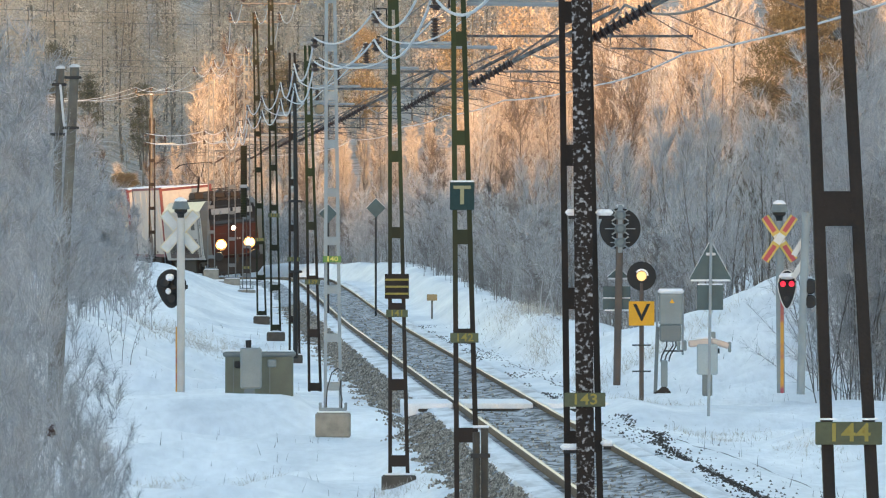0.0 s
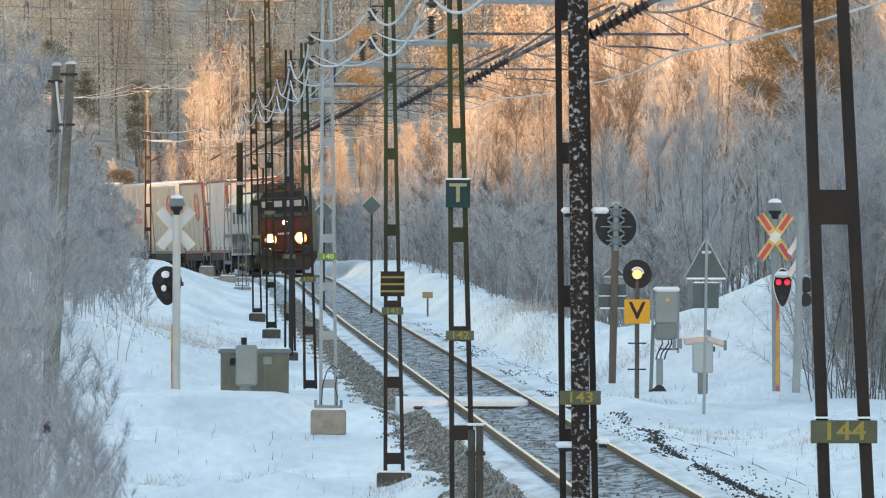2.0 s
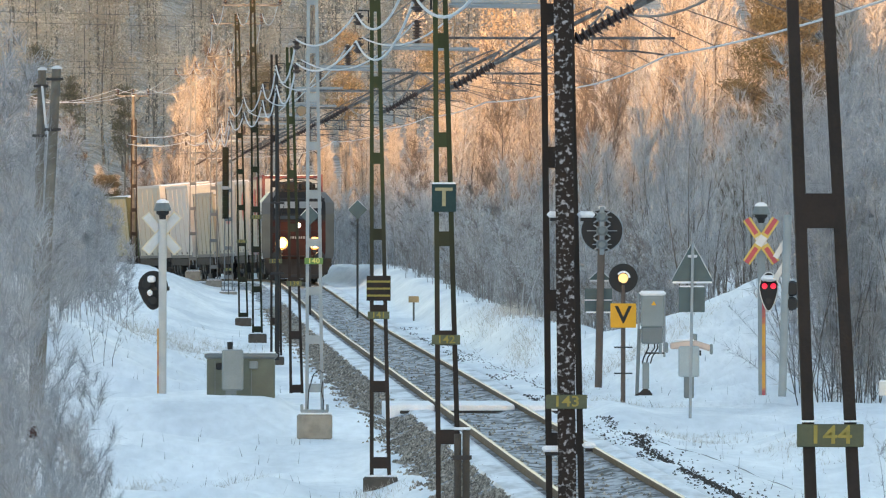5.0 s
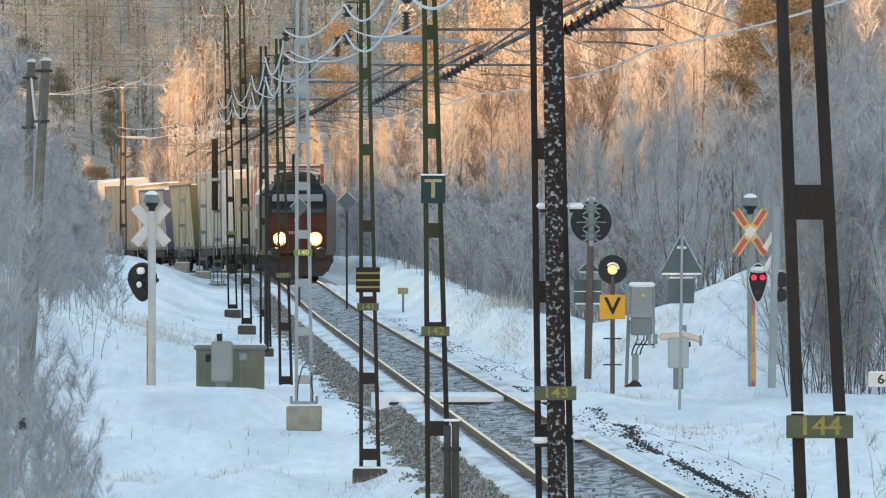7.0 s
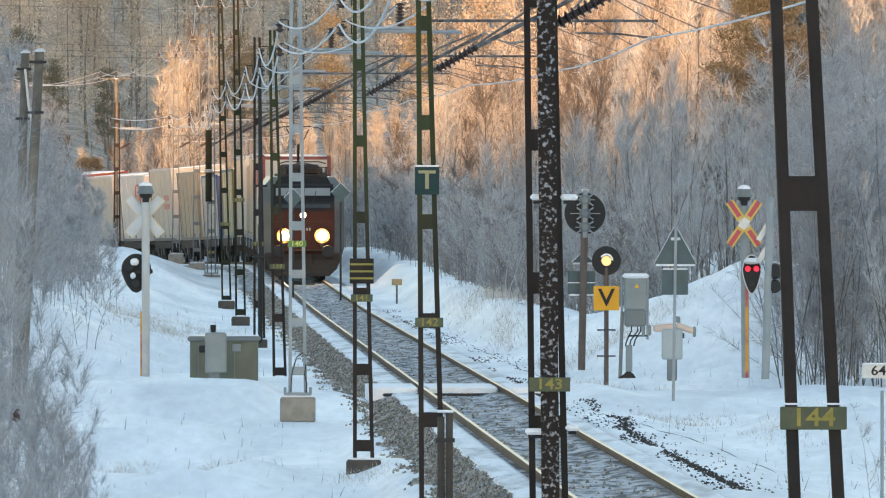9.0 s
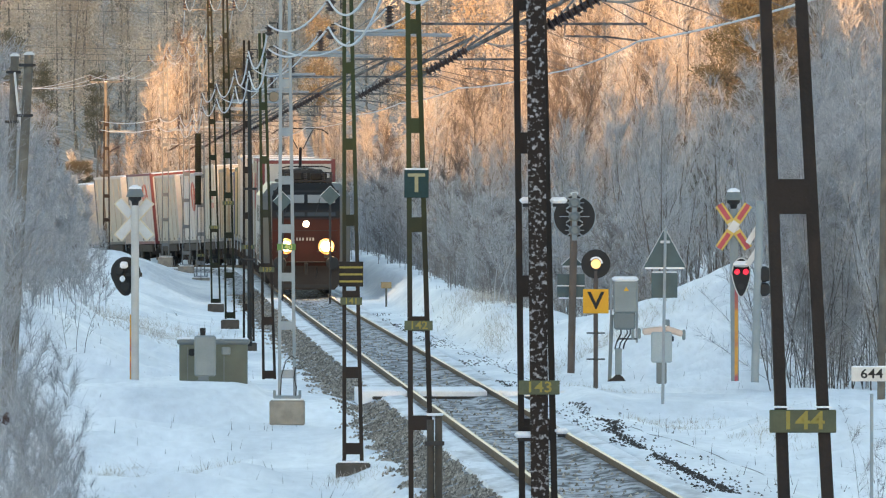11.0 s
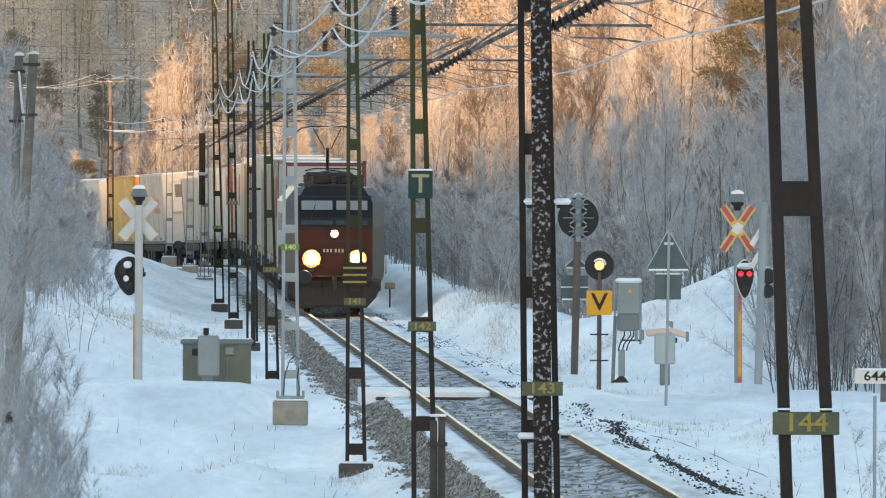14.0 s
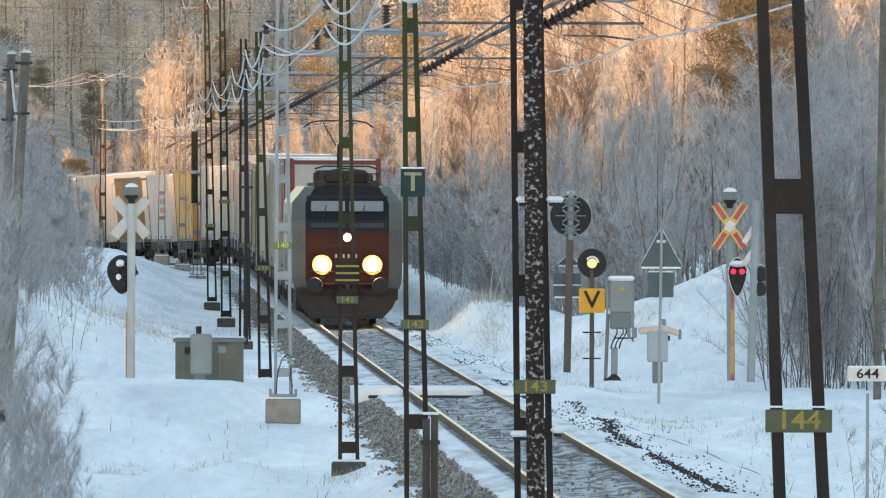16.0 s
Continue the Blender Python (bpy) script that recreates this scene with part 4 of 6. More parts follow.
    part("board_snow", Shape().box((0, 0, 1.945), (0.5, 0.03, 0.02), b=0.006), CLEAN_SNOW, d)
    # small yellow board and the two diamond boards near the curve
    e = thing("trackside_board", "small weathered yellow board on a short post", "sign", at_ground(-0.35, 432))
    part("post", Shape().tube([(0, 0, 0), (0, 0, 0.75)], 0.03, 8), WOOD, e)
    part("board", Shape().box((0, -0.03, 0.75), (0.33, 0.02, 0.2), b=0.005), mat("faded_yellow", (0.36, 0.26, 0.13), 0.7, scale=9, amount=0.7), e)
    for x, y, z in ((-2.15, 434, 3.4), (-3.75, 443, 3.2)):
        f = thing("diamond_board", "blue-grey diamond board seen from behind on a post", "sign", at_ground(x, y), group="diamond boards")
        g = f.location.z
        part("post", Shape().tube([(0, 0, 0), (0, 0, z - g)], 0.035, 8), DARK_STEEL, f)
        part("board", Shape().prism([(-0.31, z - g), (0, z - g - 0.31), (0.31, z - g), (0, z - g + 0.31)], -0.06, -0.04), SIGN_BACK, f)
        part("board_edge", Shape().tube([(-0.31, -0.05, z - g), (0, -0.05, z - g + 0.31), (0.31, -0.05, z - g)], 0.014, 5), FROST, f)


build_signals()


def build_cabinets():
    # low equipment box left of the track
    a = thing("equipment_box", "low grey-green metal equipment box with snow on its lid", "equipment box", (-3.44, 254, 0.12))
    part("body", Shape().box((0, 0, 0.36), (1.27, 0.8, 0.88), b=0.02), BOX_GREEN, a)
    part("lid", Shape().box((0.0, 0, 0.79), (1.36, 0.9, 0.10), b=0.03), BOX_DARK, a)
    part("lid_snow", Shape().box((-0.28, 0.0, 0.85), (0.82, 0.85, 0.04), b=0.018), CLEAN_SNOW, a, "thin snow on the lid")
    part("lid_snow", Shape().box((0.40, 0.05, 0.845), (0.50, 0.75, 0.025), b=0.012), CLEAN_SNOW, a)
    part("panel_seam", Shape().box((0.20, -0.403, 0.36), (0.02, 0.01, 0.68)), BOX_DARK, a)
    part("panel_seam", Shape().box((-0.48, -0.403, 0.36), (0.015, 0.01, 0.68)), BOX_DARK, a)
    part("hasp", Shape().box((0.24, -0.43, 0.62), (0.17, 0.06, 0.15), b=0.02), BOX_GREY, a)
    part("hasp", Shape().box((-0.40, -0.43, 0.60), (0.12, 0.06, 0.13), b=0.02), BLACK, a)
    b = thing("meter_cabinet", "small grey cabinet on a stub post before the equipment box", "cabinet", (-3.61, 252.8, 0.02))
    part("post", Shape().box((0, 0, 0.12), (0.20, 0.18, 0.30), b=0.01), BOX_DARK, b)
    part("body", Shape().box((0.03, 0, 0.64), (0.40, 0.25, 0.76), b=0.03), BOX_GREY, b)
    part("vent_cap", Shape().lathe((-0.02, 0.2, 1.02), (-0.02, 0.2, 1.16), [(0, 0.05), (0.3, 0.05), (0.4, 0.055), (1, 0.055)], 12), BLACK, b)
    # signal cabinet on legs right of the track
    c = thing("signal_cabinet", "grey signal cabinet on steel legs with a thick snow cap", "cabinet", (4.39, 263, 0.06))
    part("body", Shape().box((0.03, 0, 1.62), (0.44, 0.35, 0.62), b=0.02), BOX_GREY, c)
    part("hood", Shape().box((0.02, 0, 1.15), (0.42, 0.36, 0.34), b=0.03), BOX_DARK, c)
    part("snow_cap", Shape().box((0.03, 0, 1.96), (0.52, 0.42, 0.10), b=0.045), CLEAN_SNOW, c, "thick snow cap")
    part("warning_mark", Shape().prism([(0.0, 1.73), (0.10, 1.73), (0.05, 1.81)], -0.186, -0.180), YELLOW_SIGN, c)
    for x in (-0.24, 0.26):
        part("side_rail", Shape().box((x, 0.05, 1.05 + 0.3), (0.045, 0.06, 1.25), b=0.008), PALE_STEEL, c)
    part("leg", Shape().box((-0.25, 0.0, 0.62), (0.07, 0.08, 1.30), ry=2, b=0.01), BOX_DARK, c)
    part("lower_box", Shape().box((-0.10, -0.03, 0.36), (0.13, 0.16, 0.52), b=0.015), BOX_GREY, c)
    for x0, x1 in ((-0.06, -0.14), (0.06, -0.06), (0.12, 0.02)):
        part("cable", Shape().tube([(x0, -0.05, 1.12), (x0 + 0.01, -0.08, 0.90), (x1, -0.08, 0.72), (x1 - 0.03, -0.05, 0.60)], 0.014, 6), BLACK, c)
    part("cross_bar", Shape().box((0.08, 0, 0.80), (0.36, 0.04, 0.03)), DARK_STEEL, c)
    part("foot", Shape().prism([(-0.32, -0.02), (0.04, -0.02), (-0.02, 0.07), (-0.12, 0.14), (-0.2, 0.05)], -0.1, 0.1), UNDER, c)
    # barrier drive with its pale cross piece
    d = thing("barrier_drive", "blue-grey barrier drive box with a pale cross arm on a stub", "barrier", (4.97, 255, 0.14))
    part("stub", Shape().box((0, 0, 0.18), (0.19, 0.18, 0.42), b=0.02), BOX_DARK, d)
    part("body", Shape().box((0, 0, 0.66), (0.39, 0.32, 0.58), b=0.025), mat("blue_grey_box", (0.33, 0.40, 0.43), 0.55, scale=4, amount=0.4), d)
    part("cross_arm", Shape().box((-0.15, -0.05, 0.97), (0.42, 0.14, 0.13), ry=-6, b=0.03), BEAM, d, "pale pinkish cross arm")
    part("cross_arm", Shape().box((0.24, -0.05, 0.96), (0.36, 0.14, 0.12), ry=18, b=0.03), BEAM, d)
    for x, z in ((-0.42, 0.92), (-0.54, 0.90), (0.42, 0.89)):
        part("counterweight", Shape().box((x, -0.02, z), (0.06, 0.2, 0.20), b=0.02), BOX_GREY, d)
    part("top_lug", Shape().box((0.10, 0.0, 1.10), (0.11, 0.1, 0.16), b=0.02), BOX_GREY, d)
    part("arm_snow", Shape().box((-0.1, -0.05, 1.06), (0.4, 0.12, 0.03), b=0.012), CLEAN_SNOW, d)
    part("latch", Shape().box((0.21, -0.1, 0.82), (0.04, 0.06, 0.10), b=0.01), BLACK, d)


build_cabinets()


def wood_pole(x, y, top_z, lean, r, name="wooden_pole"):
    g = float(ground_z(x, y)) - 0.3
    p = thing(name, "grey weathered wooden pole with steel clamps and a frosted cable", "pole", (x, y, g))
    part("trunk", Shape().tube([(0, 0, 0), (lean, 0, top_z - g)], r, 12, r * 0.85), WOOD, p)
    part("cap", Shape().lathe((lean, 0, top_z - g - 0.02), (lean, 0, top_z - g + 0.04), [(0, r * 1.05), (0.6, r * 0.9), (1, r * 0.3)], 12), FROST, p)
    return p, g


p, g = wood_pole(-6.95, 240, 6.15, 0.18, 0.085)
for z in (5.85, 4.97):
    part("clamp", Shape().box((0.16 - (5.9 - z) * 0.03, -0.02, z - g), (0.26, 0.2, 0.05), b=0.01), DARK_STEEL, p)
part("cable", Shape().tube([(0.18, -0.11, 5.85 - g), (0.24, -0.12, 5.2 - g), (0.30, -0.13, 4.9 - g), (0.26, -0.12, 4.1 - g)], 0.022, 6), FROST, p, "frosted cable")
p, g = wood_pole(-6.86, 239.4, 6.17, 0.36, 0.095)
for z in (5.97, 5.08):
    part("clamp", Shape().box((0.33 - (6.0 - z) * 0.05, -0.02, z - g), (0.30, 0.22, 0.05), b=0.01), DARK_STEEL, p)
p, g = wood_pole(8.92, 250, 8.5, 0.12, 0.075)
for x, y, top in ((-14.3, 665, 8.65), (-21.5, 690, 8.5)):
    p, g = wood_pole(x, y, top, 0.0, 0.10, "power_pole")
    part("crossarm", Shape().box((0, 0, top - g), (1.6, 0.08, 0.06), b=0.01), ARM_STEEL, p)
    for xi in (-0.74, 0, 0.74):
        part("pin_insulator", Shape().sheds((xi, 0, top - g + 0.04), (xi, 0, top - g + 0.34), 0.08, 3), INSULATOR, p)
    for s in (-1, 1):
        part("brace", Shape().tube([(s * 0.4, 0, top - g), (0, 0, top - g - 0.45)], 0.02), DARK_STEEL, p)


# ---------------- the goods train ----------------
LOCO_LEN, WAGON_LEN = 18.9, 13.4


def bogie(parent, y, wheelbase, r, half=0.98, deep=False):
    b = part("bogie_frame", Shape().box((-half, y, r + 0.08), (0.12, wheelbase + 0.9, 0.22), b=0.03).box((half, y, r + 0.08), (0.12, wheelbase + 0.9, 0.22), b=0.03)
             .box((0, y, r + 0.1), (1.9, 0.35, 0.2), b=0.03), UNDER, parent)
    for dy in (-wheelbase / 2, wheelbase / 2):
        part("axle", Shape().tube([(-0.8, y + dy, r), (0.8, y + dy, r)], 0.08, 8), UNDER, b)
        for s in (-1, 1):
            x = s * 0.7535
            part("wheel", Shape().lathe((x - 0.065 * s, y + dy, r), (x + 0.07 * s, y + dy, r), [(0, r + 0.025), (0.2, r + 0.025), (0.25, r), (1, r - 0.005)], 20), DARK_STEEL, b)
            part("axle_box", Shape().box((s * (half + 0.08), y + dy, r), (0.16, 0.28, 0.28), b=0.04), UNDER, b)


def build_loco():
    lo = thing("electric_locomotive", "electric locomotive with glare-reddened black front, pale sides and lit headlamps", "locomotive")
    F = -LOCO_LEN / 2 + 0.45

    def half_w(z):
        return float(np.interp(z, [0.95, 1.25, 3.27, 3.70], [1.42, 1.48, 1.48, 1.13]))

    def front_y(fx, z):
        return F + 0.62 * float(smooth(2.55, 3.85, z)) + 0.42 * max(abs(fx) - 0.76, 0) / 0.24

    fxs = [-1, -0.88, -0.76, -0.38, 0, 0.38, 0.76, 0.88, 1]
    zs = [0.95, 1.25, 1.9, 2.55, 2.8, 3.27, 3.5, 3.70]

    def face(z_lo, z_hi, f_lo, f_hi, off):
        """A piece of the front, set off before it."""
        sh = Shape()
        zz = [z for z in zs if z_lo <= z <= z_hi]
        ff = [q for q in fxs if f_lo <= q <= f_hi]
        n = len(ff)
        for z in zz:
            for q in ff:
                sh.v.append((q * half_w(z), front_y(q, z) - off, z))
        for i in range(len(zz) - 1):
            for j in range(n - 1):
                sh.f.append((i * n + j, i * n + j + 1, (i + 1) * n + j + 1, (i + 1) * n + j))
                sh.m.append(0)
        return sh

    part("front_panel", face(0.95, 2.55, -0.76, 0.76, 0), LOCO_FRONT, lo, "black lower front with red headlamp glare in its colour")
    part("front_upper", face(2.55, 3.70, -0.76, 0.76, 0), LOCO, lo, "black upper front")
    for s in (-1, 1):
        part("front_cheek", face(0.95, 3.70, -1 if s < 0 else 0.76, -0.76 if s < 0 else 1, 0), LOCO_CHEEK, lo, "silver-grey corner of the cab")
    # sides, roof and rear
    ring = [(-half_w(z), z) for z in zs] + [(half_w(z), z) for z in reversed(zs)]
    sh, n = Shape(), len(ring)
    for x, z in ring:
        sh.v.append((x, front_y(1, z), z))
    for x, z in ring:
        sh.v.append((x, LOCO_LEN / 2 - 0.45, z))
    sh.f = [(i, (i + 1) % n, n + (i + 1) % n, n + i) for i in range(n)] + [tuple(range(n, 2 * n))]
    sh.m = [0] * len(sh.f)
    part("body", sh, LOCO_SIDE, lo, "pale silver locomotive body with sloped roof edges")
    top = Shape()
    zr = 3.70
    roof = [(q * half_w(zr), front_y(q, zr), zr + 0.002) for q in fxs]
    top.add(roof + [(1.1, -8.0, zr + 0.002), (-1.1, -8.0, zr + 0.002)], [tuple(range(len(roof) + 2))])
    part("cab_roof", top, LOCO, lo)
    # side windows and stripe of the cab
    for s in (-1, 1):
        part("side_window", Shape().box((s * 1.475, -7.9, 2.75), (0.02, 0.75, 0.62), b=0.005), LOCO_GLASS, lo)
        part("cab_door", Shape().box((s * 1.48, -7.0, 2.0), (0.02, 0.62, 1.85), b=0.005), LOCO_CHEEK, lo)
        part("handrail", Shape().tube([(s * 1.5, F + 0.52, 1.15), (s * 1.53, F + 0.52, 1.2), (s * 1.53, F + 0.52, 2.5), (s * 1.5, F + 0.52, 2.55)], 0.02), SILVER, lo)
        part("lower_side_panel", Shape().box((s * 1.474, 0.3, 1.5), (0.012, 13.0, 0.9), b=0.004), LOCO_FRONT, lo)
        for y in (-4.5, -1.5, 1.5, 4.5):
            part("side_grille", Shape().box((s * 1.476, y, 2.65), (0.014, 1.6, 0.55), b=0.004), DARK_STEEL, lo)
    # windscreen in two panes with sunblinds behind the upper part
    def pane(x0, x1, z0, z1, off, material, name, label=""):
        q = Shape()
        f = lambda z: front_y(0, z) - off
        q.add([(x0, f(z0), z0), (x1, f(z0), z0), (x1, f(z1), z1), (x0, f(z1), z1), (x0, f(z0) + 0.02, z0), (x1, f(z0) + 0.02, z0), (x1, f(z1) + 0.02, z1), (x0, f(z1) + 0.02, z1)],
              [(0, 1, 2, 3), (5, 4, 7, 6), (0, 4, 5, 1), (3, 2, 6, 7), (1, 5, 6, 2), (0, 3, 7, 4)])
        return part(name, q, material, lo, label)

    pane(-1.09, 1.09, 2.50, 3.46, 0.012, BLACK, "windscreen_mask", "black surround of the windscreen")
    for x0, x1 in ((-0.98, -0.05), (0.05, 0.98)):
        pane(x0, x1, 2.60, 3.33, 0.03, LOCO_GLASS, "windscreen", "dark windscreen pane")
        pane(x0 + 0.01, x1 - 0.01, 3.04, 3.31, 0.036, SUNBLIND, "sunblind", "pale sunblind")
        part("wiper", Shape().tube([(x0 + 0.25, F - 0.02, 2.62), (x0 + 0.42, F + 0.10, 3.2)], 0.012), BLACK, lo)
    pane(-0.05, 0.05, 2.56, 3.36, 0.032, LOCO, "windscreen_post")
    # lamps
    for s in (-1, 1):
        hd = part("headlamp", Shape().lathe((s * 0.675, F - 0.05, 1.60), (s * 0.675, F + 0.01, 1.60), [(0, 0.25), (0.5, 0.27), (1, 0.28)], 28), DARK_STEEL, lo, "round headlamp housing")
        part("reflector", Shape().lathe((s * 0.675, F - 0.058, 1.60), (s * 0.675, F - 0.05, 1.60), [(0, 0.262), (1, 0.262)], 28), LAMP_RIM, hd, "amber reflector ring whose glow stands in for lamp halo")
        part("lens", Shape().lathe((s * 0.675, F - 0.17, 1.60), (s * 0.675, F - 0.058, 1.60), [(0, 0.04), (0.12, 0.08), (0.45, 0.135), (1, 0.158)], 28), LAMP, hd, "bright lit lens")
        part("marker_lamp", Shape().lathe((s * 0.675, F - 0.03, 1.28), (s * 0.675, F + 0.01, 1.28), [(0, 0.06), (1, 0.07)], 16), DARK_STEEL, lo)
    part("top_lamp", Shape().lathe((0, F - 0.04, 2.34), (0, F + 0.01, 2.34), [(0, 0.07), (0.5, 0.10), (1, 0.11)], 20), LAMP_SMALL, lo, "small lit upper lamp")
    # fleet number as plain bars
    for x in (-0.30, -0.20, -0.10, 0.04, 0.14, 0.24):
        part("number_bar", Shape().box((x, F - 0.006, 1.84), (0.055, 0.008, 0.10)), PAINTS_GREY, lo)
    part("front_seam", Shape().box((0, F - 0.004, 2.12), (2.1, 0.006, 0.015)), BLACK, lo)
    part("front_step", Shape().box((0, F - 0.10, 1.08), (1.3, 0.2, 0.04), b=0.01), UNDER, lo)
    part("handrail", Shape().tube([(-1.0, F - 0.07, 1.42), (-0.35, F - 0.07, 1.42)], 0.015).tube([(0.35, F - 0.07, 1.42), (1.0, F - 0.07, 1.42)], 0.012), DARK_STEEL, lo)
    # buffers, coupling, plough
    for s in (-1, 1):
        bf = part("buffer", Shape().lathe((s * 0.875, F - 0.45, 1.05), (s * 0.875, F, 1.05), [(0, 0.20), (0.08, 0.22), (0.14, 0.21), (0.16, 0.09), (0.6, 0.09), (0.62, 0.13), (1, 0.15)], 18), BLACK, lo, "round black buffer")
        part("brake_hose", Shape().tube([(s * 0.35, F, 0.95), (s * 0.37, F - 0.15, 0.7), (s * 0.3, F - 0.12, 0.55)], 0.02, 6), BLACK, lo)
    part("coupling", Shape().box((0, F - 0.2, 1.0), (0.12, 0.42, 0.12), b=0.02).box((0, F - 0.32, 0.82), (0.1, 0.06, 0.35), b=0.02), UNDER, lo)
    part("buffer_beam", Shape().box((0, F + 0.2, 0.82), (2.75, 0.4, 0.35), b=0.04), UNDER, lo)
    sk = Shape().prism([(-1.35, 0.75), (1.35, 0.75), (1.22, 0.45), (0.95, 0.16), (-0.95, 0.16), (-1.22, 0.45)], F - 0.12, F + 0.1)
    part("snow_plough", sk, UNDER, lo, "dark snow plough below the buffers")
    part("plough_frost", Shape().box((0, F - 0.135, 0.28), (1.7, 0.02, 0.10), b=0.01), DARK_STEEL, lo)
    for y in (-5.2, 5.2):
        bogie(lo, y, 2.6, 0.62, 1.1)
    part("underfloor_box", Shape().box((0, 0, 0.62), (2.6, 5.5, 0.65), b=0.05), UNDER, lo)
    # roof equipment
    part("roof_tray", Shape().box((0, 0, 3.745), (1.7, 15.5, 0.10), b=0.03), UNDER, lo)
    for x, y, sx, sy, sz in ((-0.35, -6.9, 0.5, 0.9, 0.30), (0.45, -6.6, 0.55, 1.1, 0.26), (0.0, -3.5, 1.3, 1.8, 0.32), (0.0, 2.0, 1.4, 2.5, 0.35)):
        part("roof_box", Shape().box((x, y, 3.79 + sz / 2), (sx, sy, sz), b=0.05), UNDER, lo)
    for x in (-0.85, -0.6, 0.0, 0.6, 0.85):
        part("roof_insulator", Shape().sheds((x, -7.3, 3.70), (x, -7.3, 4.04), 0.07, 5), INSULATOR, lo)
    part("roof_bus_bar", Shape().tube([(-0.9, -7.3, 4.05), (0.9, -7.3, 4.05)], 0.02), DARK_STEEL, lo)
    part("roof_horn", Shape().lathe((-0.75, -8.3, 3.79), (-0.75, -7.9, 3.79), [(0, 0.1), (0.3, 0.06), (1, 0.04)], 12), DARK_STEEL, lo)
    part("roof_horn", Shape().lathe((0.78, -8.3, 3.79), (0.78, -7.9, 3.79), [(0, 0.1), (0.3, 0.06), (1, 0.04)], 12), DARK_STEEL, lo)
    # folded pantograph in front, raised one behind it
    part("folded_pantograph", Shape().tube([(-0.5, -6.9, 4.12), (-0.1, -4.8, 4.19), (0.1, -4.8, 4.19), (0.5, -6.9, 4.12)], 0.03)
         .tube([(-0.85, -6.7, 4.18), (-0.6, -6.7, 4.25), (0.6, -6.7, 4.25), (0.85, -6.7, 4.18)], 0.025), DARK_STEEL, lo)
    py = 5.6
    pg = part("pantograph", Shape().box((0, py, 3.90), (0.9, 0.9, 0.22), b=0.03).tube([(0, py + 0.3, 3.98), (0, py - 0.95, 4.85)], 0.05, 8), DARK_STEEL, lo, "raised pantograph")
    part("upper_arm", Shape().tube([(-0.1, py - 0.95, 4.85), (-0.42, py + 0.25, 5.46)], 0.02).tube([(0.1, py - 0.95, 4.85), (0.42, py + 0.25, 5.46)], 0.02), DARK_STEEL, pg)
    for dy in (-0.17, 0.17):
        part("collector_strip", Shape().tube([(-0.98, py + 0.25 + dy, 5.34), (-0.78, py + 0.25 + dy, 5.48), (-0.5, py + 0.25 + dy, 5.53), (0.5, py + 0.25 + dy, 5.53), (0.78, py + 0.25 + dy, 5.48), (0.98, py + 0.25 + dy, 5.34)], 0.024), DARK_STEEL, pg)
    part("collector_frame", Shape().tube([(-0.5, py + 0.08, 5.46), (-0.5, py + 0.42, 5.46)], 0.02).tube([(0.5, py + 0.08, 5.46), (0.5, py + 0.42, 5.46)], 0.02), DARK_STEEL, pg)
    return lo


def cloth(name, rgb):
    return mat(name, rgb, 0.55, second=[c * 0.86 for c in rgb], scale=0.9, amount=0.7, fine=7)


PAINTS = {
    "white": cloth("white_trailer_sheet", (0.41, 0.408, 0.395)),
    "cream": cloth("cream_trailer_sheet", (0.335, 0.32, 0.27)),
    "beige": cloth("beige_trailer_sheet", (0.29, 0.262, 0.20)),
    "tan": cloth("tan_trailer_sheet", (0.25, 0.20, 0.13)),
    "yellow": cloth("yellow_trailer_sheet", (0.43, 0.275, 0.055)),
    "brown": cloth("brown_ribbed_trailer", (0.11, 0.078, 0.048)),
    "navy": cloth("navy_trailer_sheet", (0.035, 0.06, 0.14)),
    "olive": cloth("olive_beige_trailer_sheet", (0.27, 0.25, 0.155)),
    "green": cloth("dark_green_trailer_sheet", (0.05, 0.065, 0.025)),
    "orange": cloth("orange_trailer_sheet", (0.42, 0.19, 0.03)),
    "stone": cloth("stone_grey_trailer_sheet", (0.285, 0.275, 0.245)),
    "grey": cloth("grey_trailer_sheet", (0.40, 0.41, 0.39)),
}
RIB_BROWN = cloth("rib_brown_paint", (0.15, 0.11, 0.07))
FRAME_RED = mat("dark_red_trailer_frame", (0.13, 0.018, 0.027), 0.5, scale=4, amount=0.4)
MARK_RED = mat("faded_red_mark", (0.36, 0.14, 0.115), 0.6, scale=4, amount=0.5)
MARK_DARK = mat("dark_mark", (0.09, 0.09, 0.09), 0.6, scale=4, amount=0.5)


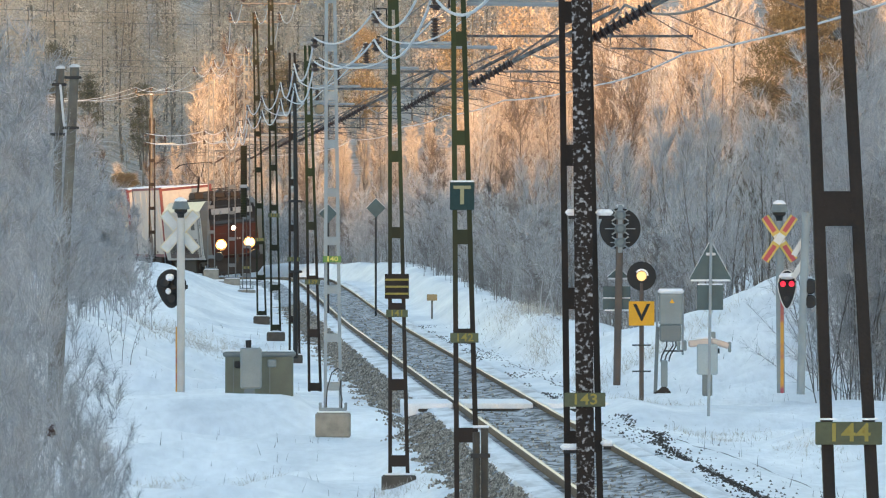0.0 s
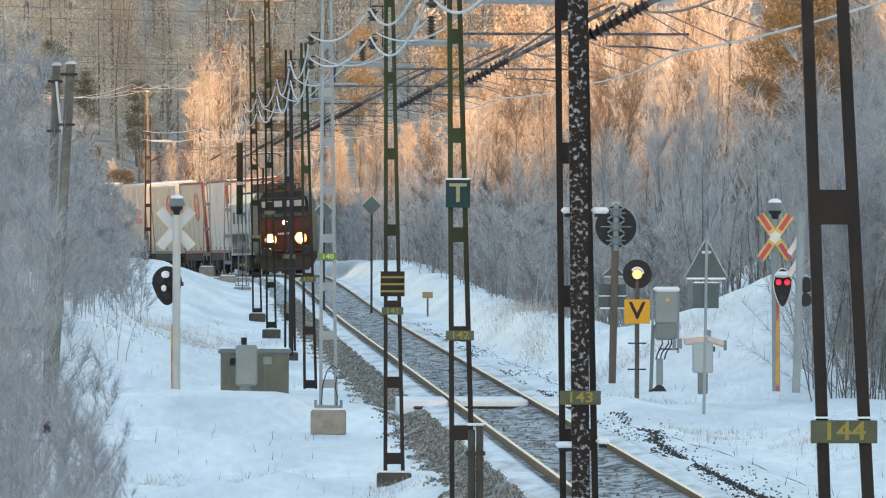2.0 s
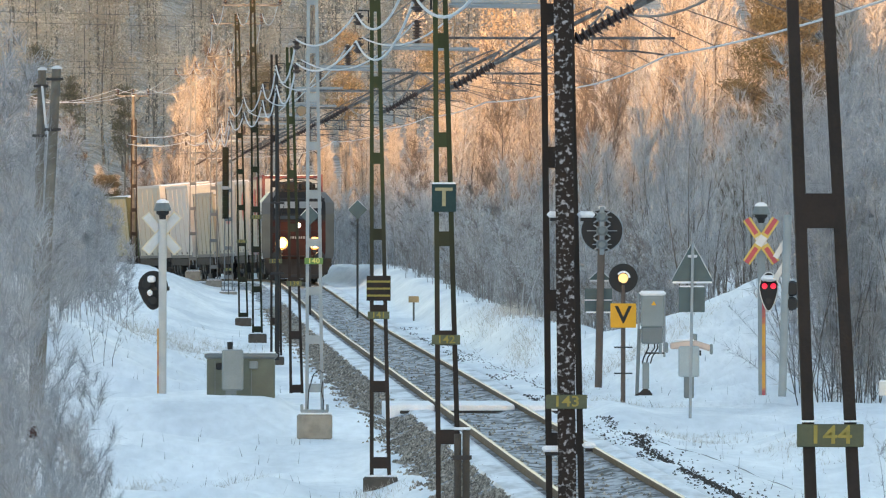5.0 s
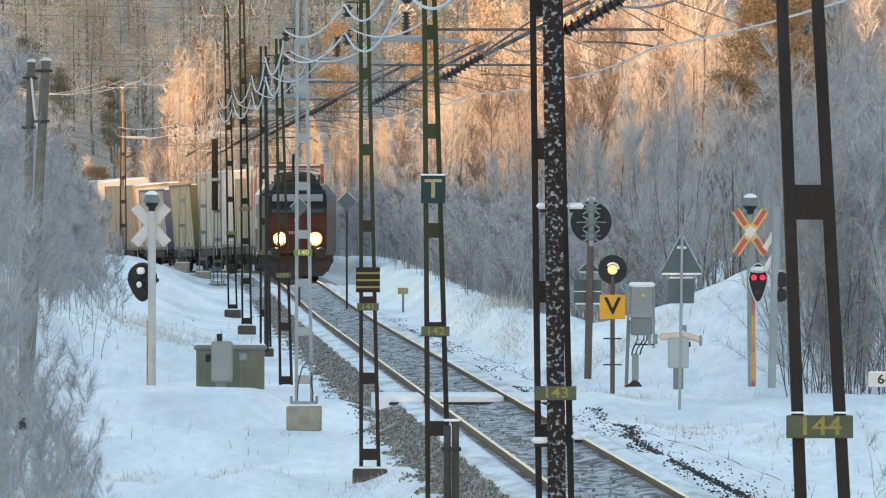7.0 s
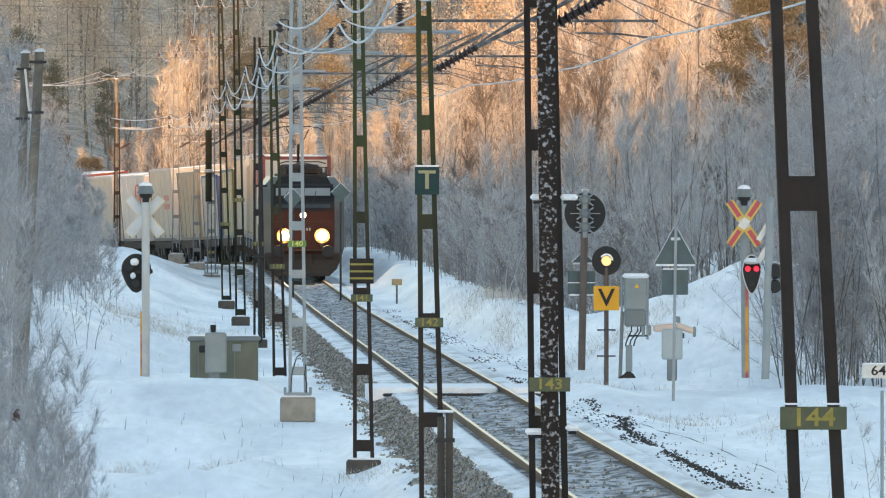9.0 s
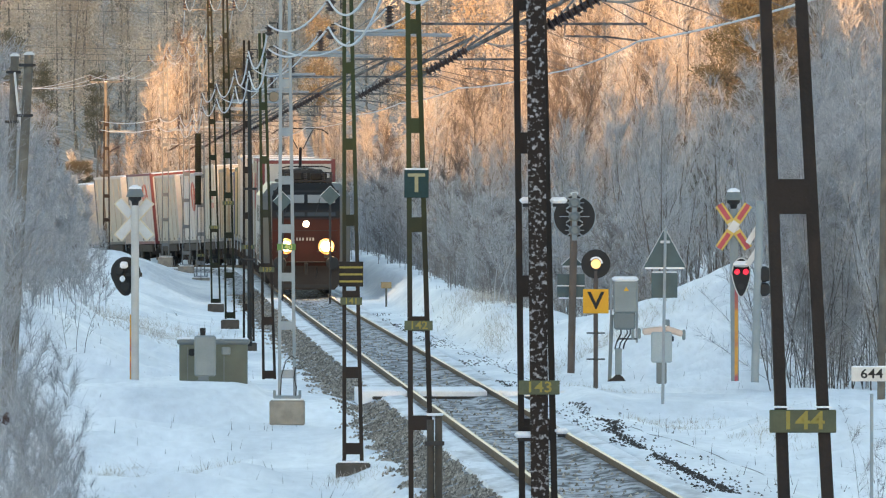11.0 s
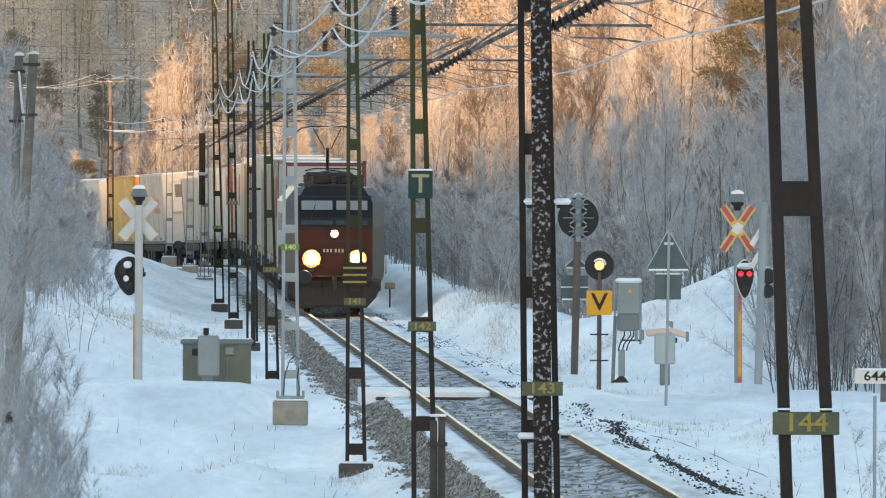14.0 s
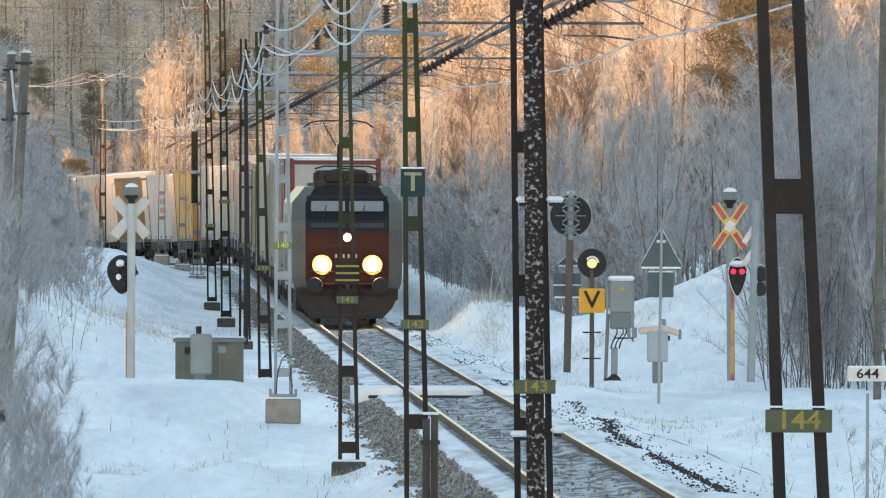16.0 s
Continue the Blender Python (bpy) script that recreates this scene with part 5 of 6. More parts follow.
def build_trailer(paint, frame="", mark="", ribs=False, height=3.25):
    words = {"white": "white", "cream": "cream", "beige": "beige", "tan": "tan", "yellow": "yellow", "brown": "brown ribbed", "olive": "olive beige", "stone": "stone grey"}
    tr = thing("semi_trailer", "%s box semi-trailer%s riding on a wagon" % (words[paint], {"": "", "n": " with navy front", "g": " with dark green front", "o": " with orange front", "r": " with dark red frame"}[frame]), "trailer", group="trailers on the train")
    P, W, L, z0 = PAINTS[paint], 2.54, 10.9, 1.12
    ends = {"n": "navy", "g": "green", "o": "orange"}
    z1 = z0 + height
    part("body", Shape().box((0, 0, (z0 + z1) / 2), (W, L, z1 - z0), b=0.03), P, tr)
    fm = FRAME_RED if frame == "r" else PAINTS[ends.get(frame, "white" if paint in ("white", "cream") else paint)]
    for s in (-1, 1):
        part("roof_rail", Shape().box((s * (W / 2 - 0.03), 0, z1 + 0.01), (0.10, L + 0.02, 0.11), b=0.01), fm, tr)
        part("corner_post", Shape().box((s * (W / 2 - 0.05), -L / 2, (z0 + z1) / 2), (0.14, 0.05, z1 - z0), b=0.01), fm, tr)
        part("corner_post", Shape().box((s * (W / 2 + 0.006), -L / 2 + 0.06, (z0 + z1) / 2), (0.02, 0.12, z1 - z0), b=0.004), fm, tr)
        # rear post darkened to stand in for the shade between trailers
        part("rear_post", Shape().box((s * (W / 2 + 0.006), L / 2 - 0.14, (z0 + z1) / 2), (0.03, 0.30, z1 - z0), b=0.004), MARK_DARK, tr, "dark rear frame that also stands for the shaded gap")
        for y in (-5.2, -2.6, 0.0, 2.6, 5.2):
            part("buckle", Shape().box((s * (W / 2 + 0.012), y, z0 + 0.22), (0.025, 0.35, 0.10)), MARK_DARK, tr)
        part("side_sill", Shape().box((s * (W / 2 + 0.004), 0, z0 + 0.06), (0.03, L, 0.14), b=0.005), FRAME_RED if frame == "r" else MARK_DARK, tr)
        k = 27 if ribs else 5
        for i in range(k):
            y = -L / 2 + L * (i + 0.5) / k
            part("rib", Shape().box((s * (W / 2 + 0.012), y, (z0 + z1) / 2), (0.03, 0.10 if ribs else 0.03, z1 - z0 - 0.2), b=0.006), RIB_BROWN if ribs else P, tr)
        if mark:
            mm = MARK_RED if mark in ("round", "bars") else PAINTS["white"]
            zc = (z0 + z1) / 2
            if mark == "round":
                pts = [(s * (W / 2 + 0.02), -2.5 + 0.9 * math.cos(q), zc + 0.55 + 0.62 * math.sin(q)) for q in np.linspace(0, 2 * math.pi, 25)]
                part("mark_ring", Shape().tube(pts, 0.05, 5), mm, tr)
                part("mark_bar", Shape().box((s * (W / 2 + 0.01), -2.5, zc + 0.55), (0.02, 2.3, 0.30)), mm, tr)
            else:
                for j, ln in enumerate((2.2, 2.6)):
                    part("mark_bar", Shape().box((s * (W / 2 + 0.008), -2.0, zc + 0.35 - 0.42 * j), (0.018, ln, 0.26)), mm, tr)
    part("front_wall", Shape().box((0, -L / 2 - 0.002, (z0 + z1) / 2), (W - 0.16, 0.03, z1 - z0 - 0.1), b=0.008), PAINTS[ends.get(frame, "white" if frame else "grey")], tr)
    if not frame:
        part("cooling_unit", Shape().box((0, -L / 2 - 0.22, z1 - 1.1), (1.9, 0.42, 1.5), b=0.08), PAINTS["grey"], tr, "grey cooling unit")
        part("cooling_grille", Shape().box((0, -L / 2 - 0.44, z1 - 0.8), (1.5, 0.02, 0.6), b=0.005), MARK_DARK, tr)
    part("front_rail", Shape().box((0, -L / 2 - 0.005, z1 - 0.05), (W, 0.05, 0.12), b=0.01), fm, tr)
    part("front_rail", Shape().box((0, -L / 2 - 0.005, z0 + 0.06), (W, 0.05, 0.14), b=0.01), fm, tr)
    if frame:
        for s in (-1, 1):
            if frame == "r":
                part("front_mark", Shape().box((s * 0.78, -L / 2 - 0.006, z1 - 0.32), (0.42, 0.015, 0.07)), MARK_DARK, tr)
            part("door_bar", Shape().tube([(s * 0.35, -L / 2 - 0.03, z0 + 0.2), (s * 0.35, -L / 2 - 0.03, z1 - 0.15)], 0.02), PAINTS["grey"], tr)
    part("roof_snow", Shape().box((0, 0, z1 + 0.02), (W - 0.25, L - 0.2, 0.05), b=0.02), CLEAN_SNOW, tr, "thin snow on the roof")
    part("running_gear", Shape().box((0, 3.6, 0.95), (2.3, 4.2, 0.34), b=0.05), UNDER, tr)
    for y in (2.4, 3.7, 5.0):
        for s in (-1, 1):
            part("tyre", Shape().lathe((s * 0.85, y, 0.80), (s * 1.2, y, 0.80), [(0, 0.46), (0.1, 0.5), (0.9, 0.5), (1, 0.44)], 16), BLACK, tr)
    return tr


def build_wagon():
    w = thing("pocket_wagon", "dark grimy pocket wagon carrying a trailer", "railway wagon", group="wagons of the train")
    part("centre_frame", Shape().box((0, 0, 0.72), (1.5, 12.7, 0.30), b=0.03), UNDER, w)
    for s in (-1, 1):
        part("side_beam", Shape().box((s * 1.32, 0, 0.92), (0.12, 9.2, 0.32), b=0.02), UNDER, w)
        part("handrail", Shape().tube([(s * 1.4, -6.2, 0.8), (s * 1.4, -6.2, 1.35), (s * 1.4, -5.6, 1.35)], 0.02), PALE_STEEL, w)
        for y in (-6.45, 6.45):
            part("buffer", Shape().lathe((s * 0.875, y - 0.25, 1.02), (s * 0.875, y + 0.25, 1.02), [(0, 0.2), (0.2, 0.2), (0.25, 0.1), (0.75, 0.1), (0.8, 0.2), (1, 0.2)], 12), UNDER, w)
        for y in (-3.5, 0.0, 3.0):
            part("stanchion", Shape().box((s * 1.34, y, 0.72), (0.1, 0.18, 0.42), b=0.02), UNDER, w)
    for y in (-6.3, 6.3):
        part("end_platform", Shape().box((0, y, 1.0), (2.6, 0.5, 0.14), b=0.03), UNDER, w)
    for y in (-4.7, 4.7):
        bogie(w, y, 1.8, 0.46)
    return w


LOCO_OB = build_loco()
# paint, frame, mark, ribbed, height, place of its front behind the locomotive's front
ORDER = [("white", "r", "", 0, 3.30, 20.1), ("cream", "r", "round", 0, 3.30, 33.2), ("cream", "", "round", 0, 3.22, 46.2), ("cream", "", "bars", 0, 3.36, 59.0), ("beige", "", "", 0, 2.92, 72.0),
         ("white", "", "", 0, 3.36, 85.0), ("cream", "", "", 0, 3.45, 98.5), ("olive", "g", "", 0, 2.98, 113.0), ("stone", "n", "pale", 0, 2.84, 127.0), ("tan", "", "", 0, 3.10, 140.6),
         ("cream", "", "bars", 0, 3.36, 154.0), ("white", "", "round", 0, 3.10, 167.5), ("cream", "", "", 0, 3.15, 181.0), ("white", "r", "round", 0, 3.30, 194.0), ("cream", "", "", 0, 3.24, 207.6),
         ("cream", "", "", 0, 2.92, 221.5), ("cream", "", "bars", 0, 3.25, 242.0), ("yellow", "o", "bars", 0, 3.22, 256.0), ("white", "", "bars", 0, 3.10, 270.0), ("brown", "", "", 1, 3.05, 284.3),
         ("cream", "", "round", 0, 3.25, 299.5), ("cream", "", "bars", 0, 3.10, 313.5), ("white", "", "", 0, 3.20, 327.5), ("cream", "", "", 0, 3.20, 341.5)]
TRAILERS = [build_trailer(p, f, k, bool(r), h) for p, f, k, r, h, _ in ORDER]
WAGON = build_wagon()
WAGONS = [WAGON] + [copy_thing(WAGON, Matrix()) for _ in ORDER[1:]]


# ---------------- trees ----------------
def limb_tris(p0, p1, r0, r1):
    """Three-sided tapered limbs for arrays of ends; vertices and triangles."""
    d = p1 - p0
    d = d / np.maximum(np.linalg.norm(d, axis=1, keepdims=True), 1e-6)
    ref = np.where(np.abs(d[:, 2:3]) > 0.9, np.array([[1.0, 0, 0]]), np.array([[0, 0, 1.0]]))
    a = np.cross(d, ref)
    a /= np.linalg.norm(a, axis=1, keepdims=True)
    b = np.cross(d, a)
    vs = []
    for p, r in ((p0, r0), (p1, r1)):
        for k in range(3):
            q = 2 * math.pi * k / 3
            vs.append(p + (a * math.cos(q) + b * math.sin(q)) * np.asarray(r).reshape(-1, 1))
    v = np.stack(vs, 1).reshape(-1, 3)
    base = (np.arange(len(p0)) * 6)[:, None]
    f = np.concatenate([base + np.array([[k, (k + 1) % 3, 3 + (k + 1) % 3]]) for k in range(3)] + [base + np.array([[k, 3 + (k + 1) % 3, 3 + k]]) for k in range(3)])
    return v, f


def slivers(rng, p0, p1, w):
    """One long thin triangle a twig."""
    d = p1 - p0
    s = np.cross(d, rng.normal(size=p0.shape))
    s = s / np.maximum(np.linalg.norm(s, axis=1, keepdims=True), 1e-6) * (np.asarray(w).reshape(-1, 1) / 2)
    v = np.stack((p0 - s, p0 + s, p1), 1).reshape(-1, 3)
    return v, np.arange(len(v)).reshape(-1, 3)


def join(parts):
    vs, fs, k = [], [], 0
    for v, f in parts:
        vs.append(v)
        fs.append(f + k)
        k += len(v)
    return np.concatenate(vs), np.concatenate(fs)


def birch(rng, H, limbs=40, twigs=1500, spread=0.26, width=0.035, stems=1, low=0.18, r=None, droop=0.0, rise_to=1.7, up=0.25, splay=0.10, jitter=0.55):
    """Wood (trunk and limbs) and twigs of a bare, frosted birch."""
    wood, tw = [], []
    for s in range(stems):
        h = H * rng.uniform(0.75, 1.0) if stems > 1 else H
        lean = rng.normal(0, 0.04 + splay * (stems > 1), 2) * h
        base = np.array([*(rng.normal(0, 0.25, 2) * (stems > 1)), 0.0])
        n = 6
        q = np.linspace(0, 1, n + 1)
        path = base + np.stack((lean[0] * q ** 1.3 + 0.02 * h * np.sin(q * 5 + rng.uniform(0, 6)), lean[1] * q ** 1.3, h * q), 1)
        r0 = (r or 0.011 * H) / stems ** 0.5
        wood.append(limb_tris(path[:-1], path[1:], r0 * (1 - q[:-1] * 0.92), r0 * (1 - q[1:] * 0.92)))
        nl = max(limbs // stems, 6)
        t = low + (1 - low) * rng.uniform(0, 1, nl) ** 0.85
        start = np.stack([np.interp(t, q, path[:, k]) for k in range(3)], 1)
        az = rng.uniform(0, 2 * math.pi, nl)
        ln = h * spread * (1.15 - t) * rng.uniform(0.6, 1.25, nl) + 0.05 * h
        rise = rng.uniform(0.45, 1.0, nl) * rise_to
        dirs = np.stack((np.cos(az), np.sin(az), rise), 1)
        dirs /= np.linalg.norm(dirs, axis=1, keepdims=True)
        end = start + dirs * ln[:, None]
        lr = r0 * (1 - t * 0.9) * 0.42
        wood.append(limb_tris(start, end, lr, lr * 0.25))
        nt = twigs // stems
        k = rng.integers(0, nl, nt)
        f = rng.uniform(0.15, 1.0, nt)
        p = start[k] + (end - start)[k] * f[:, None]
        d2 = dirs[k] * 0.8 + rng.normal(0, jitter, (nt, 3)) + np.array([0, 0, up - droop])
        d2 /= np.linalg.norm(d2, axis=1, keepdims=True)
        l2 = (0.028 * h + 0.12) * rng.uniform(0.5, 1.6, nt)
        p2 = p + d2 * l2[:, None]
        tw.append(slivers(rng, p, p2, width * rng.uniform(0.6, 1.3, nt)))
        half = nt // 2
        g = rng.uniform(0.3, 0.9, half)
        pb = p[:half] + (p2 - p)[:half] * g[:, None]
        d3 = d2[:half] + rng.normal(0, 0.6, (half, 3))
        d3 /= np.linalg.norm(d3, axis=1, keepdims=True)
        tw.append(slivers(rng, pb, pb + d3 * (l2[:half] * 0.7)[:, None], width * 0.7 * np.ones(half)))
    return join(wood), join(tw)


def pine(rng, H, clumps=60, per=45, base=0.35, wide=0.20, spruce=False, size=0.5, needle=0.12, boughs=True, long=0.30):
    q = np.linspace(0, 1, 6)
    path = np.stack((0.02 * H * np.sin(q * 4), 0 * q, H * q), 1)
    r0 = 0.013 * H
    wood = [limb_tris(path[:-1], path[1:], r0 * (1 - q[:-1] * 0.9), r0 * (1 - q[1:] * 0.9))]
    t = base + (1 - base) * rng.uniform(0, 1, clumps)
    az = rng.uniform(0, 2 * math.pi, clumps)
    reach = H * wide * ((1.05 - t) / (1.05 - base) if spruce else np.sqrt(np.clip(1.08 - t, 0, 1))) * rng.uniform(0.4, 1.1, clumps)
    start = np.stack((0 * t, 0 * t, H * t), 1)
    c = start + np.stack((np.cos(az) * reach, np.sin(az) * reach, (-0.25 if spruce else 0.3) * reach), 1)
    if boughs:
        wood.append(limb_tris(start, c, r0 * 0.35 * np.ones(clumps), r0 * 0.1 * np.ones(clumps)))
    k = np.repeat(np.arange(clumps), per)
    p = c[k] + rng.normal(0, 1, (len(k), 3)) * np.array([0.55, 0.55, 0.28]) * size * (H / 10)
    d = rng.normal(0, 1, (len(k), 3)) + np.array([0, 0, 0.4])
    d /= np.linalg.norm(d, axis=1, keepdims=True)
    return join(wood), slivers(rng, p, p + d * long * (H / 10), needle * H / 10 * rng.uniform(0.6, 1.4, len(k)))


def tree_thing(name, made, label, category, twig, bark=BARK, group=""):
    th = thing(name, label, category, group=group)
    for nm, (v, f), m in (("trunk", made[0], bark), ("crown", made[1], twig)):
        ob = new(nm, quick_mesh(nm, v, f, m))
        ob.parent = th
    return th


def plant(protos, x, y, size, turn, used):
    """The first use of a kind moves it to its place; later ones are copies."""
    k = used[0] % len(protos)
    used[0] += 1
    z = float(ground_z(x, y)) - 0.15
    m = Matrix.LocRotScale((x, y, z), Euler((0, 0, turn)), None)
    src = protos[k]
    if not src.get("set"):
        src["set"] = 1
        src.matrix_basis = m @ Matrix.Diagonal((size, size, size, 1))
        return src
    c = copy_thing(src, m)
    c.matrix_basis = m @ Matrix.Diagonal((size, size, size, 1))
    return c


def wood_mass(name, label, makers, places, material_pairs, category="forest"):
    """Far woods that nobody could count: one mesh a material."""
    th = thing(name, label, category, kind="stuff")
    groups = {}
    for i, (x, y, sc, turn) in enumerate(places):
        kind = i % len(makers)
        made, mats = makers[kind], material_pairs[kind]
        c, s = math.cos(turn) * sc, math.sin(turn) * sc
        R = np.array([[c, -s, 0], [s, c, 0], [0, 0, sc]])
        off = np.array([x, y, float(ground_z(x, y)) - 0.2])
        for (v, f), m in zip(made, mats):
            groups.setdefault(m.name, [m, []])[1].append((v @ R.T + off, f))
    for m, lst in groups.values():
        v, f = join(lst)
        nm = "trunks" if m in (BARK, BARK_HILL) else "crowns"
        ob = new(nm, quick_mesh(nm, v, f, m))
        ob.parent = th
        tagged(ob, kind="stuff")


def build_woods():
    rng = np.random.default_rng(7)
    # young frosted birches on the right flank, one by one
    protos = [tree_thing("birch_tree", birch(rng, 7.0, 66, 2100, 0.19, 0.0165, stems=st, low=0.04, r=0.06, rise_to=2.8, up=0.7, jitter=0.42), "bare young birch covered in grey frost", "tree", TWIG, group="frosted young birches") for st in (2, 3, 1, 4, 3)]
    used = [0]
    for i in range(104):
        y = rng.uniform(290, 540)
        right = 0.0385 * y
        left = float(track_x(y)) + 4.9 + 4.2 * float(smooth(350, 300, y))
        if right - left < 0.5:
            continue
        x = rng.uniform(left, right)
        crown_top = 4.0 + y * (0.0002 + 0.0056 * float(smooth(0.002, 0.024, x / y)))
        tall_here = max(crown_top - float(ground_z(x, y)), 2.0)
        plant(protos, x, y, tall_here / 7.0 * rng.uniform(0.75, 1.2), rng.uniform(0, 6.28), used)
    for x, y, sc in ((9.3, 262, 0.62), (9.0, 268, 0.5), (8.55, 275, 0.55), (9.5, 282, 0.8), (8.9, 290, 0.7), (10.0, 292, 0.9), (9.8, 270, 0.75), (10.3, 280, 0.85), (9.4, 300, 0.9)):
        plant(protos, x, y, sc, rng.uniform(0, 6.28), used)
    dark = [tree_thing("alder_thicket", birch(rng, 5.5, 62, 2500, 0.26, 0.0105, stems=st, low=0.04, r=0.026, rise_to=1.5, up=0.3, jitter=0.6), "bare alder thicket with dark stems and frosted twigs", "shrub", TWIG_SHRUB, BARK_DARK, group="alder thickets") for st in (3, 4)]
    used_dark = [0]
    for i in range(58):
        y = 264 + 60 * rng.uniform(0, 1) ** 1.6
        plant(dark, 0.0285 * y + rng.uniform(0.0, 2.2), y, rng.uniform(0.6, 1.1), rng.uniform(0, 6.28), used_dark)
    # taller woods behind them and beyond the curve
    tall = [birch(rng, 11.0, 50, 1450, sp, 0.027, low=0.08, r=0.07, rise_to=2.6, up=0.4) for sp in (0.15, 0.19, 0.17, 0.22, 0.14)]
    pairs = [(BARK, TWIG_TALL), (BARK, TWIG_TALL), (BARK, TWIG_BARE), (BARK, TWIG_TALL), (BARK, TWIG)]
    places = []
    for i in range(145):
        y = rng.uniform(470, 720)
        l, r = float(track_x(y)) + 6.5 + 9.0 * float(smooth(590, 470, y)), 0.0385 * y
        if r > l:
            x = rng.uniform(l, r)
            places.append((x, y, rng.uniform(0.75, 1.15) * float(np.interp(x / y, (0.0, 0.004, 0.010), (0.55, 0.75, 1.0))), rng.uniform(0, 6.28)))
    wood_mass("birch_wood", "dense frosted birch wood with sunlit tops", tall, places, pairs)
    places = []
    for i in range(255):
        y = 735 + 190 * rng.uniform(0, 1) ** 1.4
        x = rng.uniform(-0.036, 0.041) * y
        k = float(np.interp(x / y, (-0.033, -0.030, -0.025, -0.019, -0.0176, -0.0150, -0.0138, -0.0005, 0.003, 0.008, 0.012), (0.85, 0.9, 0.58, 0.58, 1.08, 1.08, 0.64, 0.66, 0.8, 0.92, 1.2)))
        places.append((x, y, k * rng.uniform(0.65, 1.1), rng.uniform(0, 6.28)))
    wood_mass("birch_wood", "sunlit frosted birch wood beyond the curve", tall, places, pairs)
    low = [birch(rng, 3.6, 40, 620, 0.20, 0.021, stems=4, low=0.04, r=0.03) for _ in range(3)]
    places = []
    for i in range(310):
        y = rng.uniform(330, 730)
        u0 = 3.9 + 3.2 * float(smooth(360, 310, y))
        places.append((float(track_x(y)) + u0 + abs(rng.normal(0, 1.6)), y, rng.uniform(0.5, 1.2), rng.uniform(0, 6.28)))
    for i in range(70):
        y = rng.uniform(715, 760)
        places.append((rng.uniform(-0.036, 0.0) * y, y, rng.uniform(0.7, 1.3), rng.uniform(0, 6.28)))
    wood_mass("undergrowth", "dense frosted grey undergrowth along the edge of the wood", low, places, [(TWIG, TWIG), (TWIG_DARK, TWIG), (TWIG_DARK, TWIG_DARK)], "undergrowth")
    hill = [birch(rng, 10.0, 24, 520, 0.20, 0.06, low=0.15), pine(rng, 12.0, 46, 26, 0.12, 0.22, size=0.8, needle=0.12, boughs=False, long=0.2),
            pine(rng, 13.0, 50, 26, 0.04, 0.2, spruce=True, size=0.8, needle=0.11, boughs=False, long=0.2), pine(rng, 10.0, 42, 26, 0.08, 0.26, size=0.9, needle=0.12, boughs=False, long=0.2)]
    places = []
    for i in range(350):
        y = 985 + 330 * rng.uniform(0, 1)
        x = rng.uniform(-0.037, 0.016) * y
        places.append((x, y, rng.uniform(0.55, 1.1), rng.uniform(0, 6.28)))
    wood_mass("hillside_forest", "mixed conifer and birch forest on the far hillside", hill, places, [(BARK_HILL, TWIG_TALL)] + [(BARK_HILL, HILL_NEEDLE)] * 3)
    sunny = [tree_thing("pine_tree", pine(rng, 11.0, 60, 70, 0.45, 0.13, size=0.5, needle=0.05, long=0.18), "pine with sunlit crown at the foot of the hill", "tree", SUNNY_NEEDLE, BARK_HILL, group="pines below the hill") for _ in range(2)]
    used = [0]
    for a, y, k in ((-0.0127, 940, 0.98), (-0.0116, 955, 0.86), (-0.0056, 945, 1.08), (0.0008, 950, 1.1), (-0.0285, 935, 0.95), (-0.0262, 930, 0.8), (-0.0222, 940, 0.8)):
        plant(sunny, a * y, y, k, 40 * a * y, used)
    # single pines
    pines = [tree_thing("pine_tree", pine(rng, 11.0, 130, 260, 0.25, 0.27, needle=0.032, long=0.15, size=0.42), "tall pine with frost-touched sunlit crown", "tree", NEEDLE)]
    for x, y, sc in ((12.5, 470, 1.0), (13.6, 484, 0.92), (14.7, 500, 1.02), (-16.4, 700, 0.5)):
        plant(pines, x, y, sc, x, [0])
    # frosted shrubs left of the line, dense and grey
    shrubs = [tree_thing("willow_shrub", birch(rng, 5.0, 60, 2000, 0.22, 0.018, stems=st, low=0.1, r=0.035), "bare frosted willow shrub with fine grey twigs", "shrub", TWIG_SHRUB, TWIG_SHRUB, group="frosted shrubs") for st in (4, 3, 5)]
    used = [0]
    for x, y, sc in ((-8.6, 290, 1.25), (-9.6, 300, 1.4), (-10.6, 330, 1.5), (-11.4, 360, 1.4), (-12.0, 390, 1.3), (-11.0, 400, 1.1), (-13.4, 430, 1.4), (-12.6, 460, 1.2), (-14.6, 470, 1.5),
                    (-8.4, 240, 1.1), (-8.9, 268, 1.2), (-9.2, 280, 1.4), (-15.0, 520, 1.3), (-13.9, 540, 1.0), (-16.6, 560, 1.5)):
        plant(shrubs, x, y, sc, x * 3.1, used)
    # the frosted bank that runs down to the line
    for a, y, top in ((-0.0281, 310, 5.3), (-0.0270, 318, 5.0), (-0.0258, 312, 4.6), (-0.0249, 322, 4.2), (-0.0239, 330, 3.7), (-0.0230, 338, 3.2), (-0.0222, 346, 2.9), (-0.0246, 300, 3.6), (-0.0263, 297, 4.2), (-0.0277, 291, 4.3), (-0.0290, 300, 5.4),
                      (-0.0268, 284, 3.4), (-0.0282, 276, 3.2), (-0.0281, 340, 4.9), (-0.0268, 350, 4.4), (-0.0258, 360, 4.1), (-0.0248, 380, 3.7), (-0.0238, 400, 3.3), (-0.0229, 420, 2.8), (-0.0264, 420, 4.7), (-0.0243, 430, 3.9)):
